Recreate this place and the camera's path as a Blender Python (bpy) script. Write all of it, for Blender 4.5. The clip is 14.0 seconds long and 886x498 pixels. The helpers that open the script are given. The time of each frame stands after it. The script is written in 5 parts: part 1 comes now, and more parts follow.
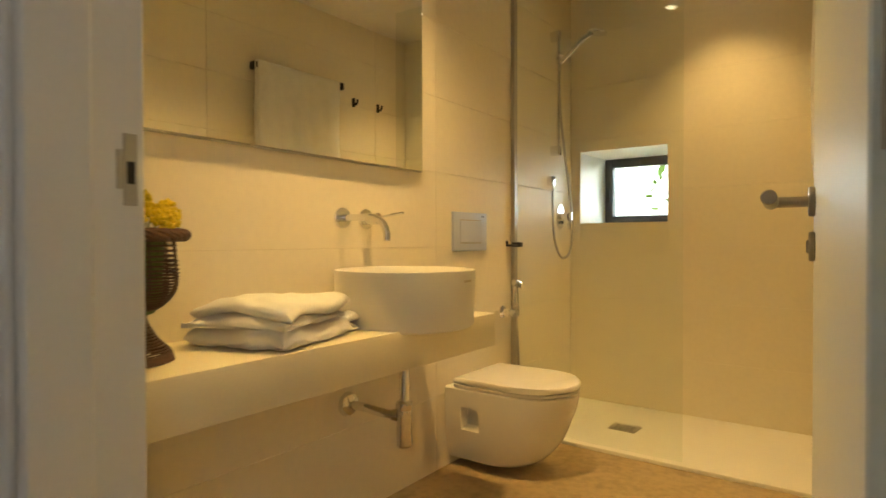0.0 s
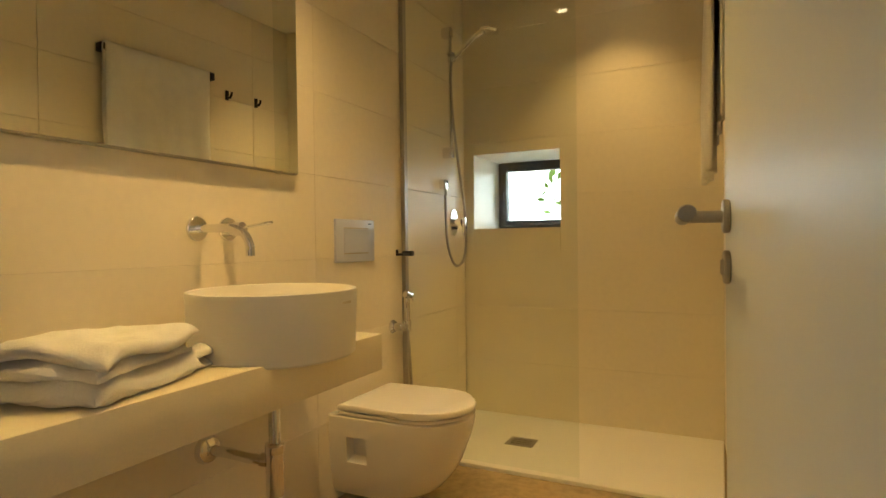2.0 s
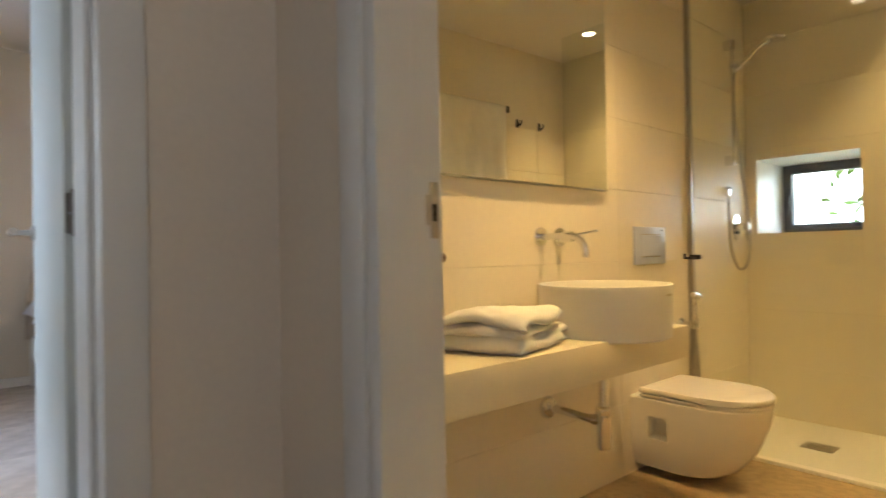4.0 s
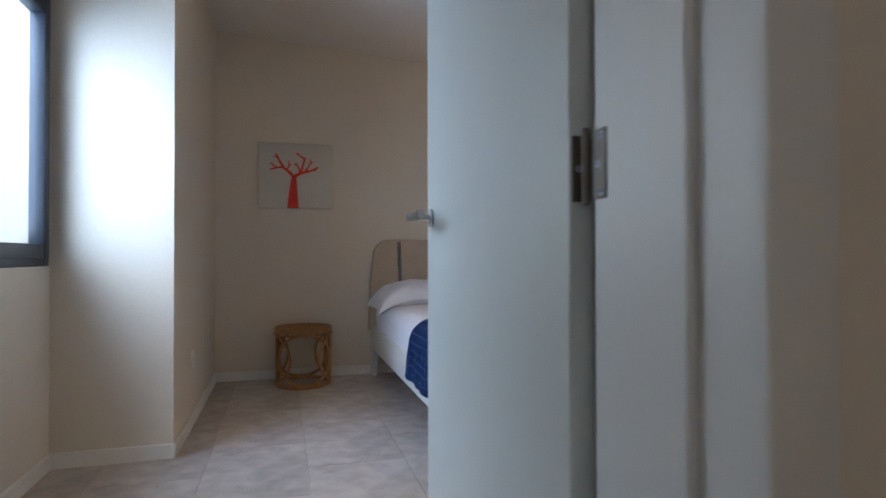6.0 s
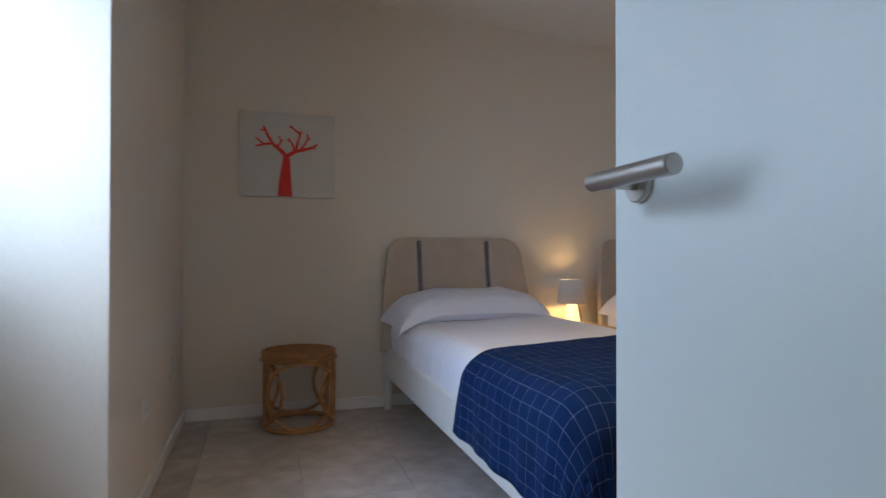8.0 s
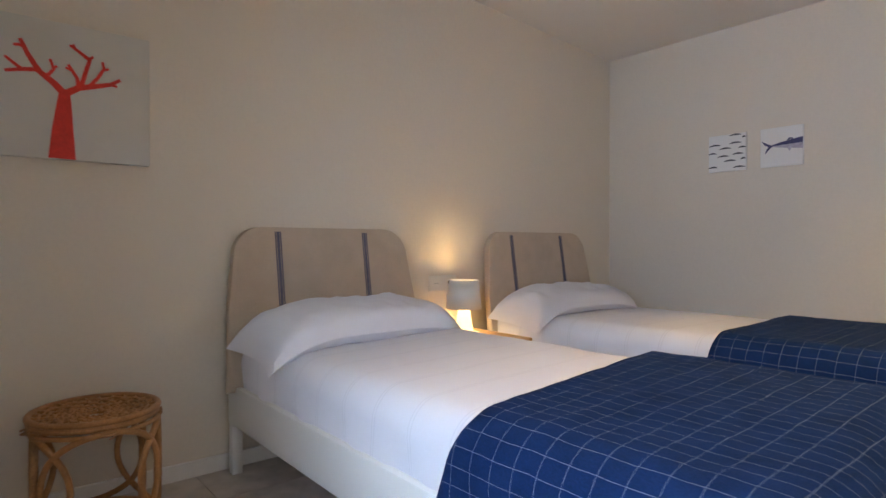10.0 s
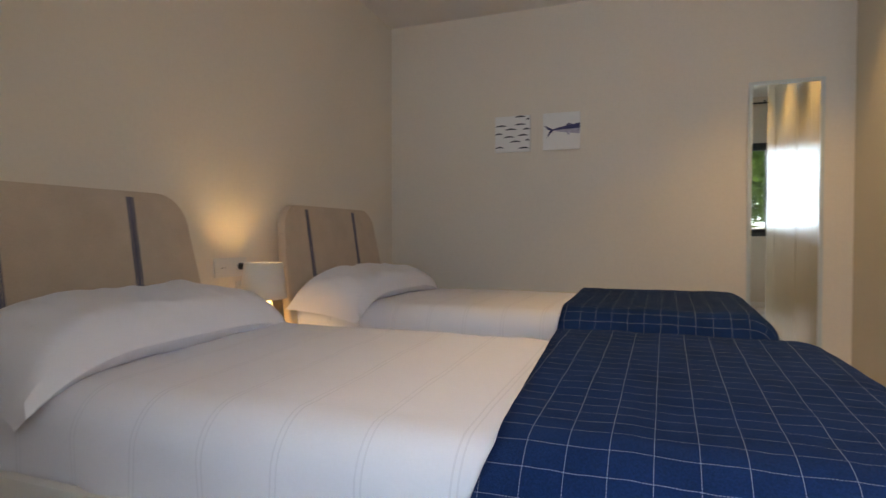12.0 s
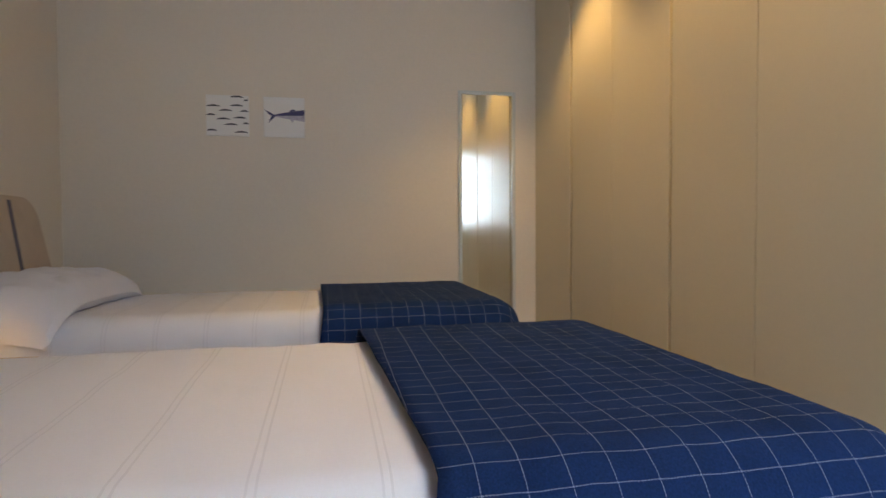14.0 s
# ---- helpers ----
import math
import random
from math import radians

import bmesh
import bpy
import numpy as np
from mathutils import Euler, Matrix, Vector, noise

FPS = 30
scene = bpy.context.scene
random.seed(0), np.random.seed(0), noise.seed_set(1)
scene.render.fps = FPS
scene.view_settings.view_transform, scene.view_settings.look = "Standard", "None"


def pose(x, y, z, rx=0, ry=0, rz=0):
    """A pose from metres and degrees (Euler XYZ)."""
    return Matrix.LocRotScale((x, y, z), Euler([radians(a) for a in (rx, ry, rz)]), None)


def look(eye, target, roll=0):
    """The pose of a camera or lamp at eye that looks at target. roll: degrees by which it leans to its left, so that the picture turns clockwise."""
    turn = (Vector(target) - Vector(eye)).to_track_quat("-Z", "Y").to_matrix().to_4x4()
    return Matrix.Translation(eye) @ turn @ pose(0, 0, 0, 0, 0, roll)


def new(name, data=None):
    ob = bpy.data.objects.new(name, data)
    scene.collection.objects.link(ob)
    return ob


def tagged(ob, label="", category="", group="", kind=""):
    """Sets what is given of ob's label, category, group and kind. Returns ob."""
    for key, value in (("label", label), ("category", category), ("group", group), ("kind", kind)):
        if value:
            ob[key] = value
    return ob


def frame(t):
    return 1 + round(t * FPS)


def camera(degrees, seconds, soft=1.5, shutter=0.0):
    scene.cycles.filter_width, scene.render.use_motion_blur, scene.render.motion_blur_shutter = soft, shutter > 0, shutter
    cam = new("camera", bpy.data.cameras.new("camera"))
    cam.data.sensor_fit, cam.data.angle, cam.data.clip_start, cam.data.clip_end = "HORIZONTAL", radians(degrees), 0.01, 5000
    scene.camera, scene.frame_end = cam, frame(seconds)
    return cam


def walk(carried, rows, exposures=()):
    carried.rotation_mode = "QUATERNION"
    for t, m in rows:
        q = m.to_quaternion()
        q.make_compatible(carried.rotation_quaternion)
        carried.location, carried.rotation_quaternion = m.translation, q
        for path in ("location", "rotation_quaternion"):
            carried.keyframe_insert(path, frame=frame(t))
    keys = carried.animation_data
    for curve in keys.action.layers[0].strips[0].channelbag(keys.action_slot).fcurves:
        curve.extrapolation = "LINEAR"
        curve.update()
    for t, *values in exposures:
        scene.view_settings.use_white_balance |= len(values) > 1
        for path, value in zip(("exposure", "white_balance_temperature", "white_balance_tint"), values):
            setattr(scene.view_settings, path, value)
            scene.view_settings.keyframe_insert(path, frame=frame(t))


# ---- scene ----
cam = camera(75.4, 14.0, shutter=0.4)
PATH = [
    (0.0, (1.375, -0.158, 0.922, 89.26, 0.13, 36.10)),
    (0.5, (1.295, -0.001, 0.948, 89.05, 0.21, 31.72)),
    (1.0, (1.268, 0.090, 0.950, 89.10, 0.39, 28.62)),
    (1.5, (1.276, 0.101, 0.948, 89.21, 0.75, 26.61)),
    (2.0, (1.299, 0.043, 0.956, 89.29, 0.68, 25.90)),
    (2.5, (1.347, -0.080, 0.958, 89.46, 0.80, 26.14)),
    (3.0, (1.404, -0.234, 0.954, 89.76, 1.07, 31.45)),
    (3.5, (1.406, -0.375, 0.950, 90.10, 1.06, 40.80)),
    (4.0, (1.329, -0.454, 0.950, 90.35, 1.02, 49.01)),
    (4.2, (1.310, -0.503, 0.948, 90.36, 0.86, 52.47)),
    (6.3, (0.341, -0.654, 0.927, 90.65, 0.09, 76.39)),
    (6.5, (0.247, -0.668, 0.923, 90.65, 0.09, 77.46)),
    (7.0, (-0.009, -0.674, 0.934, 90.66, 0.03, 79.73)),
    (7.5, (-0.266, -0.681, 0.936, 90.72, -0.11, 78.91)),
    (8.0, (-0.492, -0.697, 0.949, 90.59, -0.05, 72.51)),
    (8.2, (-0.568, -0.708, 0.945, 90.51, -0.08, 69.93)),
    (10.3, (-1.663, -0.834, 0.985, 89.47, -0.04, 47.30)),
    (10.5, (-1.755, -0.831, 0.980, 89.46, -0.07, 45.06)),
    (11.0, (-1.948, -0.811, 0.960, 89.28, -0.08, 38.72)),
    (11.5, (-2.108, -0.782, 0.943, 88.92, 0.06, 29.99)),
    (12.0, (-2.245, -0.780, 0.904, 88.64, 0.01, 21.17)),
    (12.5, (-2.383, -0.736, 0.900, 88.32, 0.07, 12.78)),
    (13.0, (-2.472, -0.657, 0.910, 87.93, 0.02, 4.92)),
    (13.5, (-2.515, -0.622, 0.906, 87.87, 0.30, -3.21)),
    (14.0, (-2.623, -0.627, 0.890, 88.21, 0.35, -11.45)),
]
EXPOSURES = [(0.0, 0.75, 6800, 8), (1.0, 0.38, 6800, 8), (2.0, 0.38, 6700, 9), (3.0, 0.6, 6350, 10), (4.2, 0.86, 6100, 13), (6.3, 0.15, 5850, 13),
             (8.2, 0.1, 5800, 13), (10.3, 0.85, 6200, 13), (11.0, 0.7, 6350, 13), (12.0, 0.36, 6850, 12), (14.0, 0.42, 6850, 12)]
walk(cam, [(t, pose(*p)) for t, p in PATH], EXPOSURES)

# ---- world and light ----
world = bpy.data.worlds.new("sky_world")
scene.world = world
world.use_nodes = True
wnt = world.node_tree
sky = wnt.nodes.new("ShaderNodeTexSky")
sky.sky_type = "NISHITA"
sky.sun_disc = False
sky.sun_elevation = radians(52)
sky.sun_rotation = radians(40)
wnt.links.new(sky.outputs[0], wnt.nodes["Background"].inputs[0])
wnt.nodes["Background"].inputs[1].default_value = 0.12


def lamp(name, kind, m, energy, color):
    data = bpy.data.lights.new(name, kind)
    data.energy, data.color = energy, color
    ob = new(name, data)
    ob.matrix_world = m
    return data


def area_lamp(name, m, energy, color, size, size_y):
    data = lamp(name, "AREA", m, energy, color)
    data.shape, data.size, data.size_y, data.spread = "RECTANGLE", size, size_y, radians(128)


def spot_lamp(name, m, energy, degrees, blend, soft):
    data = lamp(name, "SPOT", m, energy, WARM)
    data.spot_size, data.spot_blend, data.shadow_soft_size = radians(degrees), blend, soft


WARM = (1.0, 0.65, 0.235)
lamp("sun", "SUN", look((5.0, 6.0, 10), (0.0, 0.0, 0.0)), 3.4, (1.0, 0.95, 0.86)).angle = radians(0.6)
# the sky's light through the windows, and fill lamps added to it
area_lamp("window_daylight", look((-1.98, -1.73, 1.50), (-2.65, 2.8, 2.1)), 12.5, (0.64, 0.78, 1.0), 0.70, 1.0)
area_lamp("window_skylight", look((-1.85, -2.45, 2.55), (-2.85, 0.1, 0.45)), 19, (0.50, 0.68, 1.0), 1.2, 0.9)
area_lamp("bath_window_daylight", look((0.34, 3.95, 1.80), (0.22, 3.05, 1.10)), 9, (0.55, 0.74, 1.0), 0.5, 0.4)
# fill lamp added just outside the window to brighten the pier
area_lamp("pier_fill", look((-1.86, -1.84, 1.55), (-2.56, -1.20, 1.48)), 2.6, (0.42, 0.62, 1.0), 0.42, 1.05)
# fill lamp added inside the closed hall, with no opening behind it
area_lamp("hall_fill", look((2.26, -0.95, 1.5), (0.0, -0.6, 1.3)), 3.0, (1.0, 0.95, 0.92), 1.2, 1.7)
SPOTS = [(0.45, 1.15, 2.33, 62), (0.85, 2.66, 2.33, 27)]
BED_SPOTS = [(-1.62, 2.05, 27), (-1.62, 1.05, 26), (-1.62, 0.05, 20)]


def bed_ceiling(y):
    return 2.535 - 0.0625 * y


for sx, sy, sz, se in SPOTS:
    spot_lamp("bath_spot_light", pose(sx, sy, sz - 0.012), se, 116 if sy < 2 else 92, 0.8, 0.035)
for sx, sy, se in BED_SPOTS:
    spot_lamp("bedroom_spot_light", pose(sx, sy, bed_ceiling(sy) - 0.02), se, 102, 0.65, 0.03)
bulb = lamp("table_lamp_light", "POINT", pose(-3.885, 1.275, 0.69), 2.6, WARM)
bulb.shadow_soft_size = 0.025

# ---- materials ----


def mat(name, color, rough=0.5, metal=0.0, vary=0.06, scale=6.0, fine=90.0, bump=0.05, bump_scale=None, spec=0.5, **kw):
    """Principled material with colour variation at two scales and a fine relief."""
    m = bpy.data.materials.new(name)
    m.use_nodes = True
    nt = m.node_tree
    b = nt.nodes["Principled BSDF"]
    tc = nt.nodes.new("ShaderNodeTexCoord")
    n1 = nt.nodes.new("ShaderNodeTexNoise")
    n1.inputs["Scale"].default_value = scale
    n1.inputs["Detail"].default_value = 6
    n2 = nt.nodes.new("ShaderNodeTexNoise")
    n2.inputs["Scale"].default_value = fine
    n2.inputs["Detail"].default_value = 4
    add = nt.nodes.new("ShaderNodeMath")
    add.operation = "ADD"
    info = nt.nodes.new("ShaderNodeObjectInfo")
    mixn = nt.nodes.new("ShaderNodeMath")
    mixn.operation = "MULTIPLY_ADD"
    mixn.inputs[1].default_value = kw.get("piece", 0.25)
    for n in (n1, n2):
        nt.links.new(tc.outputs["Object"], n.inputs["Vector"])
    nt.links.new(n1.outputs[0], add.inputs[0])
    nt.links.new(n2.outputs[0], add.inputs[1])
    nt.links.new(info.outputs["Random"], mixn.inputs[0])
    nt.links.new(add.outputs[0], mixn.inputs[2])
    ramp = nt.nodes.new("ShaderNodeValToRGB")
    lo = [max(0, c * (1 - vary)) for c in color]
    hi = [min(1, c * (1 + vary)) for c in color]
    ramp.color_ramp.elements[0].position, ramp.color_ramp.elements[0].color = 0.7, (*lo, 1)
    ramp.color_ramp.elements[1].position, ramp.color_ramp.elements[1].color = 1.4, (*hi, 1)
    half = nt.nodes.new("ShaderNodeMath")
    half.operation = "MULTIPLY"
    half.inputs[1].default_value = 0.75
    nt.links.new(mixn.outputs[0], half.inputs[0])
    ramp.color_ramp.elements[0].position, ramp.color_ramp.elements[1].position = 0.5, 1.0
    nt.links.new(half.outputs[0], ramp.inputs[0])
    nt.links.new(ramp.outputs[0], b.inputs["Base Color"])
    b.inputs["Roughness"].default_value = rough
    b.inputs["Metallic"].default_value = metal
    b.inputs["Specular IOR Level"].default_value = spec
    if bump:
        bn = nt.nodes.new("ShaderNodeBump")
        bn.inputs["Strength"].default_value = bump
        bn.inputs["Distance"].default_value = 0.004
        n3 = nt.nodes.new("ShaderNodeTexNoise")
        n3.inputs["Scale"].default_value = bump_scale or fine
        n3.inputs["Detail"].default_value = 5
        nt.links.new(tc.outputs["Object"], n3.inputs["Vector"])
        nt.links.new(n3.outputs[0], bn.inputs["Height"])
        nt.links.new(bn.outputs[0], b.inputs["Normal"])
    return m


def plain(name, color, rough=0.4, metal=0.0, emit=0.0, ecol=None, trans=0.0, ior=1.45):
    m = bpy.data.materials.new(name)
    m.use_nodes = True
    b = m.node_tree.nodes["Principled BSDF"]
    b.inputs["Base Color"].default_value = (*color, 1)
    b.inputs["Roughness"].default_value = rough
    b.inputs["Metallic"].default_value = metal
    b.inputs["Transmission Weight"].default_value = trans
    b.inputs["IOR"].default_value = ior
    if emit:
        b.inputs["Emission Color"].default_value = (*(ecol or color), 1)
        b.inputs["Emission Strength"].default_value = emit
    return m


def glass_mat(name, tint, gloss=0.06):
    """Thin clear pane: see-through with a mirror share that grows at grazing angles."""
    m = bpy.data.materials.new(name)
    m.use_nodes = True
    nt = m.node_tree
    nt.nodes.remove(nt.nodes["Principled BSDF"])
    out = nt.nodes["Material Output"]
    tr = nt.nodes.new("ShaderNodeBsdfTransparent")
    tr.inputs[0].default_value = (*tint, 1)
    gl = nt.nodes.new("ShaderNodeBsdfGlossy")
    gl.inputs["Roughness"].default_value = 0.0
    lw = nt.nodes.new("ShaderNodeLayerWeight")
    lw.inputs[0].default_value = 0.5
    pw = nt.nodes.new("ShaderNodeMath")
    pw.operation = "POWER"
    pw.inputs[1].default_value = 5.0
    fr = nt.nodes.new("ShaderNodeMath")
    fr.operation = "MULTIPLY_ADD"
    fr.inputs[1].default_value = 0.8
    fr.inputs[2].default_value = 0.035
    nt.links.new(lw.outputs["Facing"], pw.inputs[0])
    nt.links.new(pw.outputs[0], fr.inputs[0])
    mx = nt.nodes.new("ShaderNodeMixShader")
    nt.links.new(fr.outputs[0], mx.inputs[0])
    nt.links.new(tr.outputs[0], mx.inputs[1])
    nt.links.new(gl.outputs[0], mx.inputs[2])
    nt.links.new(mx.outputs[0], out.inputs[0])
    return m


PLASTER = mat("warm_grey_plaster", (0.75, 0.68, 0.58), 0.9, vary=0.03, scale=1.3, fine=60, bump=0.10, bump_scale=70, spec=0.2)
CEIL = mat("ceiling_paint", (0.78, 0.74, 0.69), 0.9, vary=0.02, scale=1.5, fine=60, bump=0.04, spec=0.2)
TILE = mat("cream_wall_tile", (0.80, 0.73, 0.58), 0.38, vary=0.03, scale=2.5, fine=40, bump=0.015, piece=0.3)
GROUT = mat("grout", (0.66, 0.58, 0.44), 0.9)
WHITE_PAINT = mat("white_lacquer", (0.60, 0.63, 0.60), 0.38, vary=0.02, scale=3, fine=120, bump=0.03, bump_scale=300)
JAMB = mat("white_painted_wood", (0.74, 0.74, 0.72), 0.42, vary=0.02, scale=3, fine=120, bump=0.02)
STONE = mat("pale_limestone_tile", (0.42, 0.385, 0.365), 0.40, vary=0.30, scale=2.6, fine=10, bump=0.03, piece=0.16)
CONCRETE = mat("brown_polished_concrete", (0.36, 0.27, 0.15), 0.34, vary=0.35, scale=5, fine=30, bump=0.03)
COUNTER = mat("cream_stone_counter", (0.78, 0.70, 0.50), 0.4, vary=0.04, scale=8, fine=220, bump=0.01)
CERAMIC = mat("white_ceramic", (0.84, 0.80, 0.72), 0.10, vary=0.01, bump=0.0)
SOLID = mat("matt_white_solid_surface", (0.84, 0.80, 0.71), 0.35, vary=0.01, bump=0.0)
TRAYM = mat("white_shower_tray", (0.82, 0.80, 0.74), 0.45, vary=0.015, fine=160, bump=0.05, bump_scale=260)
CHROME = plain("chrome", (0.80, 0.80, 0.80), 0.08, 1.0)
STEEL = mat("brushed_steel", (0.46, 0.44, 0.41), 0.36, 1.0, vary=0.06, fine=200, bump=0.02)
# grey satin finish with reflected blue daylight mixed into its base colour
SATIN_BLUED = mat("grey_reflecting_blue", (0.50, 0.54, 0.70), 0.32, 0.0, vary=0.02, bump=0.0)
BLACK = mat("black_metal", (0.015, 0.015, 0.017), 0.4, vary=0.1, bump=0.0)
ANTHRACITE = mat("anthracite_aluminium", (0.025, 0.032, 0.045), 0.38, vary=0.08, bump=0.01)
# near black for pieces laid on surfaces: shade of holes and slots as colour
HOLE_SHADE = plain("hole_shade", (0.02, 0.018, 0.015), 0.8)
MIRROR = plain("silvered_mirror", (0.88, 0.90, 0.86), 0.0, 1.0)
GLASS = glass_mat("shower_glass", (0.965, 0.982, 0.965))
PANE = glass_mat("window_glass", (0.96, 0.98, 0.97))
TOWEL = mat("white_terry", (0.88, 0.86, 0.81), 0.95, vary=0.05, scale=20, fine=260, bump=0.9, bump_scale=420, spec=0.1)
SHEET = mat("white_cotton", (0.77, 0.77, 0.83), 0.9, vary=0.02, scale=5, fine=200, bump=0.25, bump_scale=26, spec=0.15)
LINEN = mat("beige_linen", (0.56, 0.455, 0.355), 0.95, vary=0.10, scale=9, fine=330, bump=0.35, bump_scale=420, spec=0.1)
STRIPE = mat("navy_stripe", (0.115, 0.11, 0.16), 0.95, vary=0.25, fine=260, bump=0.2)
RATTAN = mat("rattan_cane", (0.34, 0.165, 0.058), 0.5, vary=0.35, scale=14, fine=120, bump=0.2)
PINE = mat("oiled_pine", (0.55, 0.33, 0.13), 0.5, vary=0.18, scale=9, fine=60, bump=0.04)
CANVAS = mat("off_white_canvas", (0.66, 0.63, 0.57), 0.9, vary=0.03, fine=300, bump=0.15, bump_scale=500)
PAPER = mat("white_print", (0.80, 0.79, 0.77), 0.7, vary=0.02, bump=0.0)
RED = mat("red_paint", (0.70, 0.045, 0.03), 0.7, vary=0.12, scale=20, fine=90, bump=0.1)
NAVY = mat("navy_ink", (0.035, 0.045, 0.13), 0.7, vary=0.5, scale=40, fine=160, bump=0.0)
WICKER = mat("dark_wicker", (0.085, 0.045, 0.028), 0.7, vary=0.3, fine=120, bump=0.2)
YELLOW = mat("yellow_flowers", (0.70, 0.56, 0.03), 0.8, vary=0.3, scale=60, fine=200, bump=0.2)
GREEN = mat("green_stems", (0.09, 0.13, 0.035), 0.8, vary=0.4, scale=40, fine=160, bump=0.1)
LEAF = mat("foliage", (0.11, 0.19, 0.035), 0.7, vary=0.5, scale=3, fine=40, bump=0.0)
WARDROBE = mat("ivory_wardrobe_lacquer", (0.66, 0.585, 0.44), 0.27, vary=0.02, scale=2, fine=90, bump=0.006)
GRIP = mat("dark_beige_profile", (0.42, 0.36, 0.25), 0.4, vary=0.05)
AGED = mat("dull_steel", (0.42, 0.37, 0.31), 0.48, 0.7, vary=0.1, bump=0.02)
# darker copy of the dull steel: the bedroom hinges' shade put in colour
SHADED_STEEL = mat("shaded_steel", (0.13, 0.11, 0.09), 0.5, 0.6, vary=0.15, bump=0.02)
SOCKET = mat("white_plastic", (0.75, 0.72, 0.66), 0.35, vary=0.01, bump=0.0)
BASEB = mat("white_baseboard", (0.82, 0.80, 0.77), 0.5, vary=0.03, fine=90, bump=0.02)
SHADE = mat("white_lamp_shade", (0.78, 0.74, 0.68), 0.7, vary=0.02, bump=0.0)
# the lamp base's emission stands in for bulb light falling on it
BULB_GLOW = plain("bulb_glow_white", (0.85, 0.78, 0.62), 0.35, emit=1.1, ecol=(1.0, 0.70, 0.30))
SPOT_LIT = plain("lit_spot_lens", (1, 0.9, 0.7), 0.5, emit=14.0, ecol=(1.0, 0.82, 0.5))
OUTSIDE = mat("sunlit_white_render", (0.78, 0.76, 0.72), 0.9, vary=0.04, scale=2, bump=0.1)
GRASS = mat("dry_ground", (0.20, 0.19, 0.09), 0.95, vary=0.3, scale=2, fine=30, bump=0.3)


def throw_mat():
    """Navy woven cloth with a white check, by the cloth's own coordinates."""
    m = mat("navy_checked_throw", (0.008, 0.024, 0.085), 0.95, vary=0.3, scale=10, fine=300, bump=0.4, bump_scale=420, spec=0.1)
    nt = m.node_tree
    b = nt.nodes["Principled BSDF"]
    uv = nt.nodes.new("ShaderNodeUVMap")
    sep = nt.nodes.new("ShaderNodeSeparateXYZ")
    nt.links.new(uv.outputs[0], sep.inputs[0])
    lines = []
    for axis, other in ((0, 1), (1, 0)):
        f = nt.nodes.new("ShaderNodeMath")
        f.operation = "PINGPONG"
        f.inputs[1].default_value = 0.0305 if axis == 0 else 0.0215
        nt.links.new(sep.outputs[axis], f.inputs[0])
        lt = nt.nodes.new("ShaderNodeMath")
        lt.operation = "LESS_THAN"
        lt.inputs[1].default_value = 0.0006
        nt.links.new(f.outputs[0], lt.inputs[0])
        dash = nt.nodes.new("ShaderNodeMath")
        dash.operation = "PINGPONG"
        dash.inputs[1].default_value = 0.0024
        nt.links.new(sep.outputs[other], dash.inputs[0])
        dl = nt.nodes.new("ShaderNodeMath")
        dl.operation = "LESS_THAN"
        dl.inputs[1].default_value = 0.0017
        nt.links.new(dash.outputs[0], dl.inputs[0])
        mul = nt.nodes.new("ShaderNodeMath")
        mul.operation = "MULTIPLY"
        nt.links.new(lt.outputs[0], mul.inputs[0])
        nt.links.new(dl.outputs[0], mul.inputs[1])
        lines.append(mul)
    mx = nt.nodes.new("ShaderNodeMath")
    mx.operation = "MAXIMUM"
    nt.links.new(lines[0].outputs[0], mx.inputs[0])
    nt.links.new(lines[1].outputs[0], mx.inputs[1])
    mix = nt.nodes.new("ShaderNodeMixRGB")
    mix.inputs[2].default_value = (0.23, 0.26, 0.34, 1)
    link = b.inputs["Base Color"].links[0]
    nt.links.new(link.from_socket, mix.inputs[1])
    nt.links.new(mx.outputs[0], mix.inputs[0])
    nt.links.new(mix.outputs[0], b.inputs["Base Color"])
    return m


THROW = throw_mat()

# ---- mesh helpers ----


def mesh_of(name, bm, material, smooth=True):
    bmesh.ops.recalc_face_normals(bm, faces=bm.faces)
    me = bpy.data.meshes.new(name)
    bm.to_mesh(me)
    bm.free()
    me.materials.append(material)
    if smooth:
        me.polygons.foreach_set("use_smooth", [True] * len(me.polygons))
        me.set_sharp_from_angle(angle=radians(35))
    return me


def part(name, bm, material, parent=None, label=""):
    ob = new(name, mesh_of(name, bm, material))
    if parent is not None:
        ob.parent = parent
    if label:
        tagged(ob, label)
    return ob


def thing(name, label, category, m=None, group="", kind=""):
    ob = new(name)
    ob.empty_display_size = 0.1
    if m is not None:
        ob.matrix_world = m
    return tagged(ob, label, category, group, kind)


def solo(name, bm, material, label, category, group="", kind="", m=None):
    ob = part(name, bm, material)
    if m is not None:
        ob.matrix_world = m
    return tagged(ob, label, category, group, kind)


def structure(name, bm, material, label, category):
    return tagged(part(name, bm, material), label, category, kind="structure")


def add_box(bm, x0, x1, y0, y1, z0, z1, bevel=0.0, seg=2):
    r = bmesh.ops.create_cube(bm, size=1.0)
    vs = r["verts"]
    for v in vs:
        v.co = Vector(((x0 + x1) / 2 + v.co.x * (x1 - x0), (y0 + y1) / 2 + v.co.y * (y1 - y0), (z0 + z1) / 2 + v.co.z * (z1 - z0)))
    if bevel > 0:
        es = list({e for v in vs for e in v.link_edges})
        bmesh.ops.bevel(bm, geom=es, offset=bevel, segments=seg, affect="EDGES", profile=0.5)
    return bm


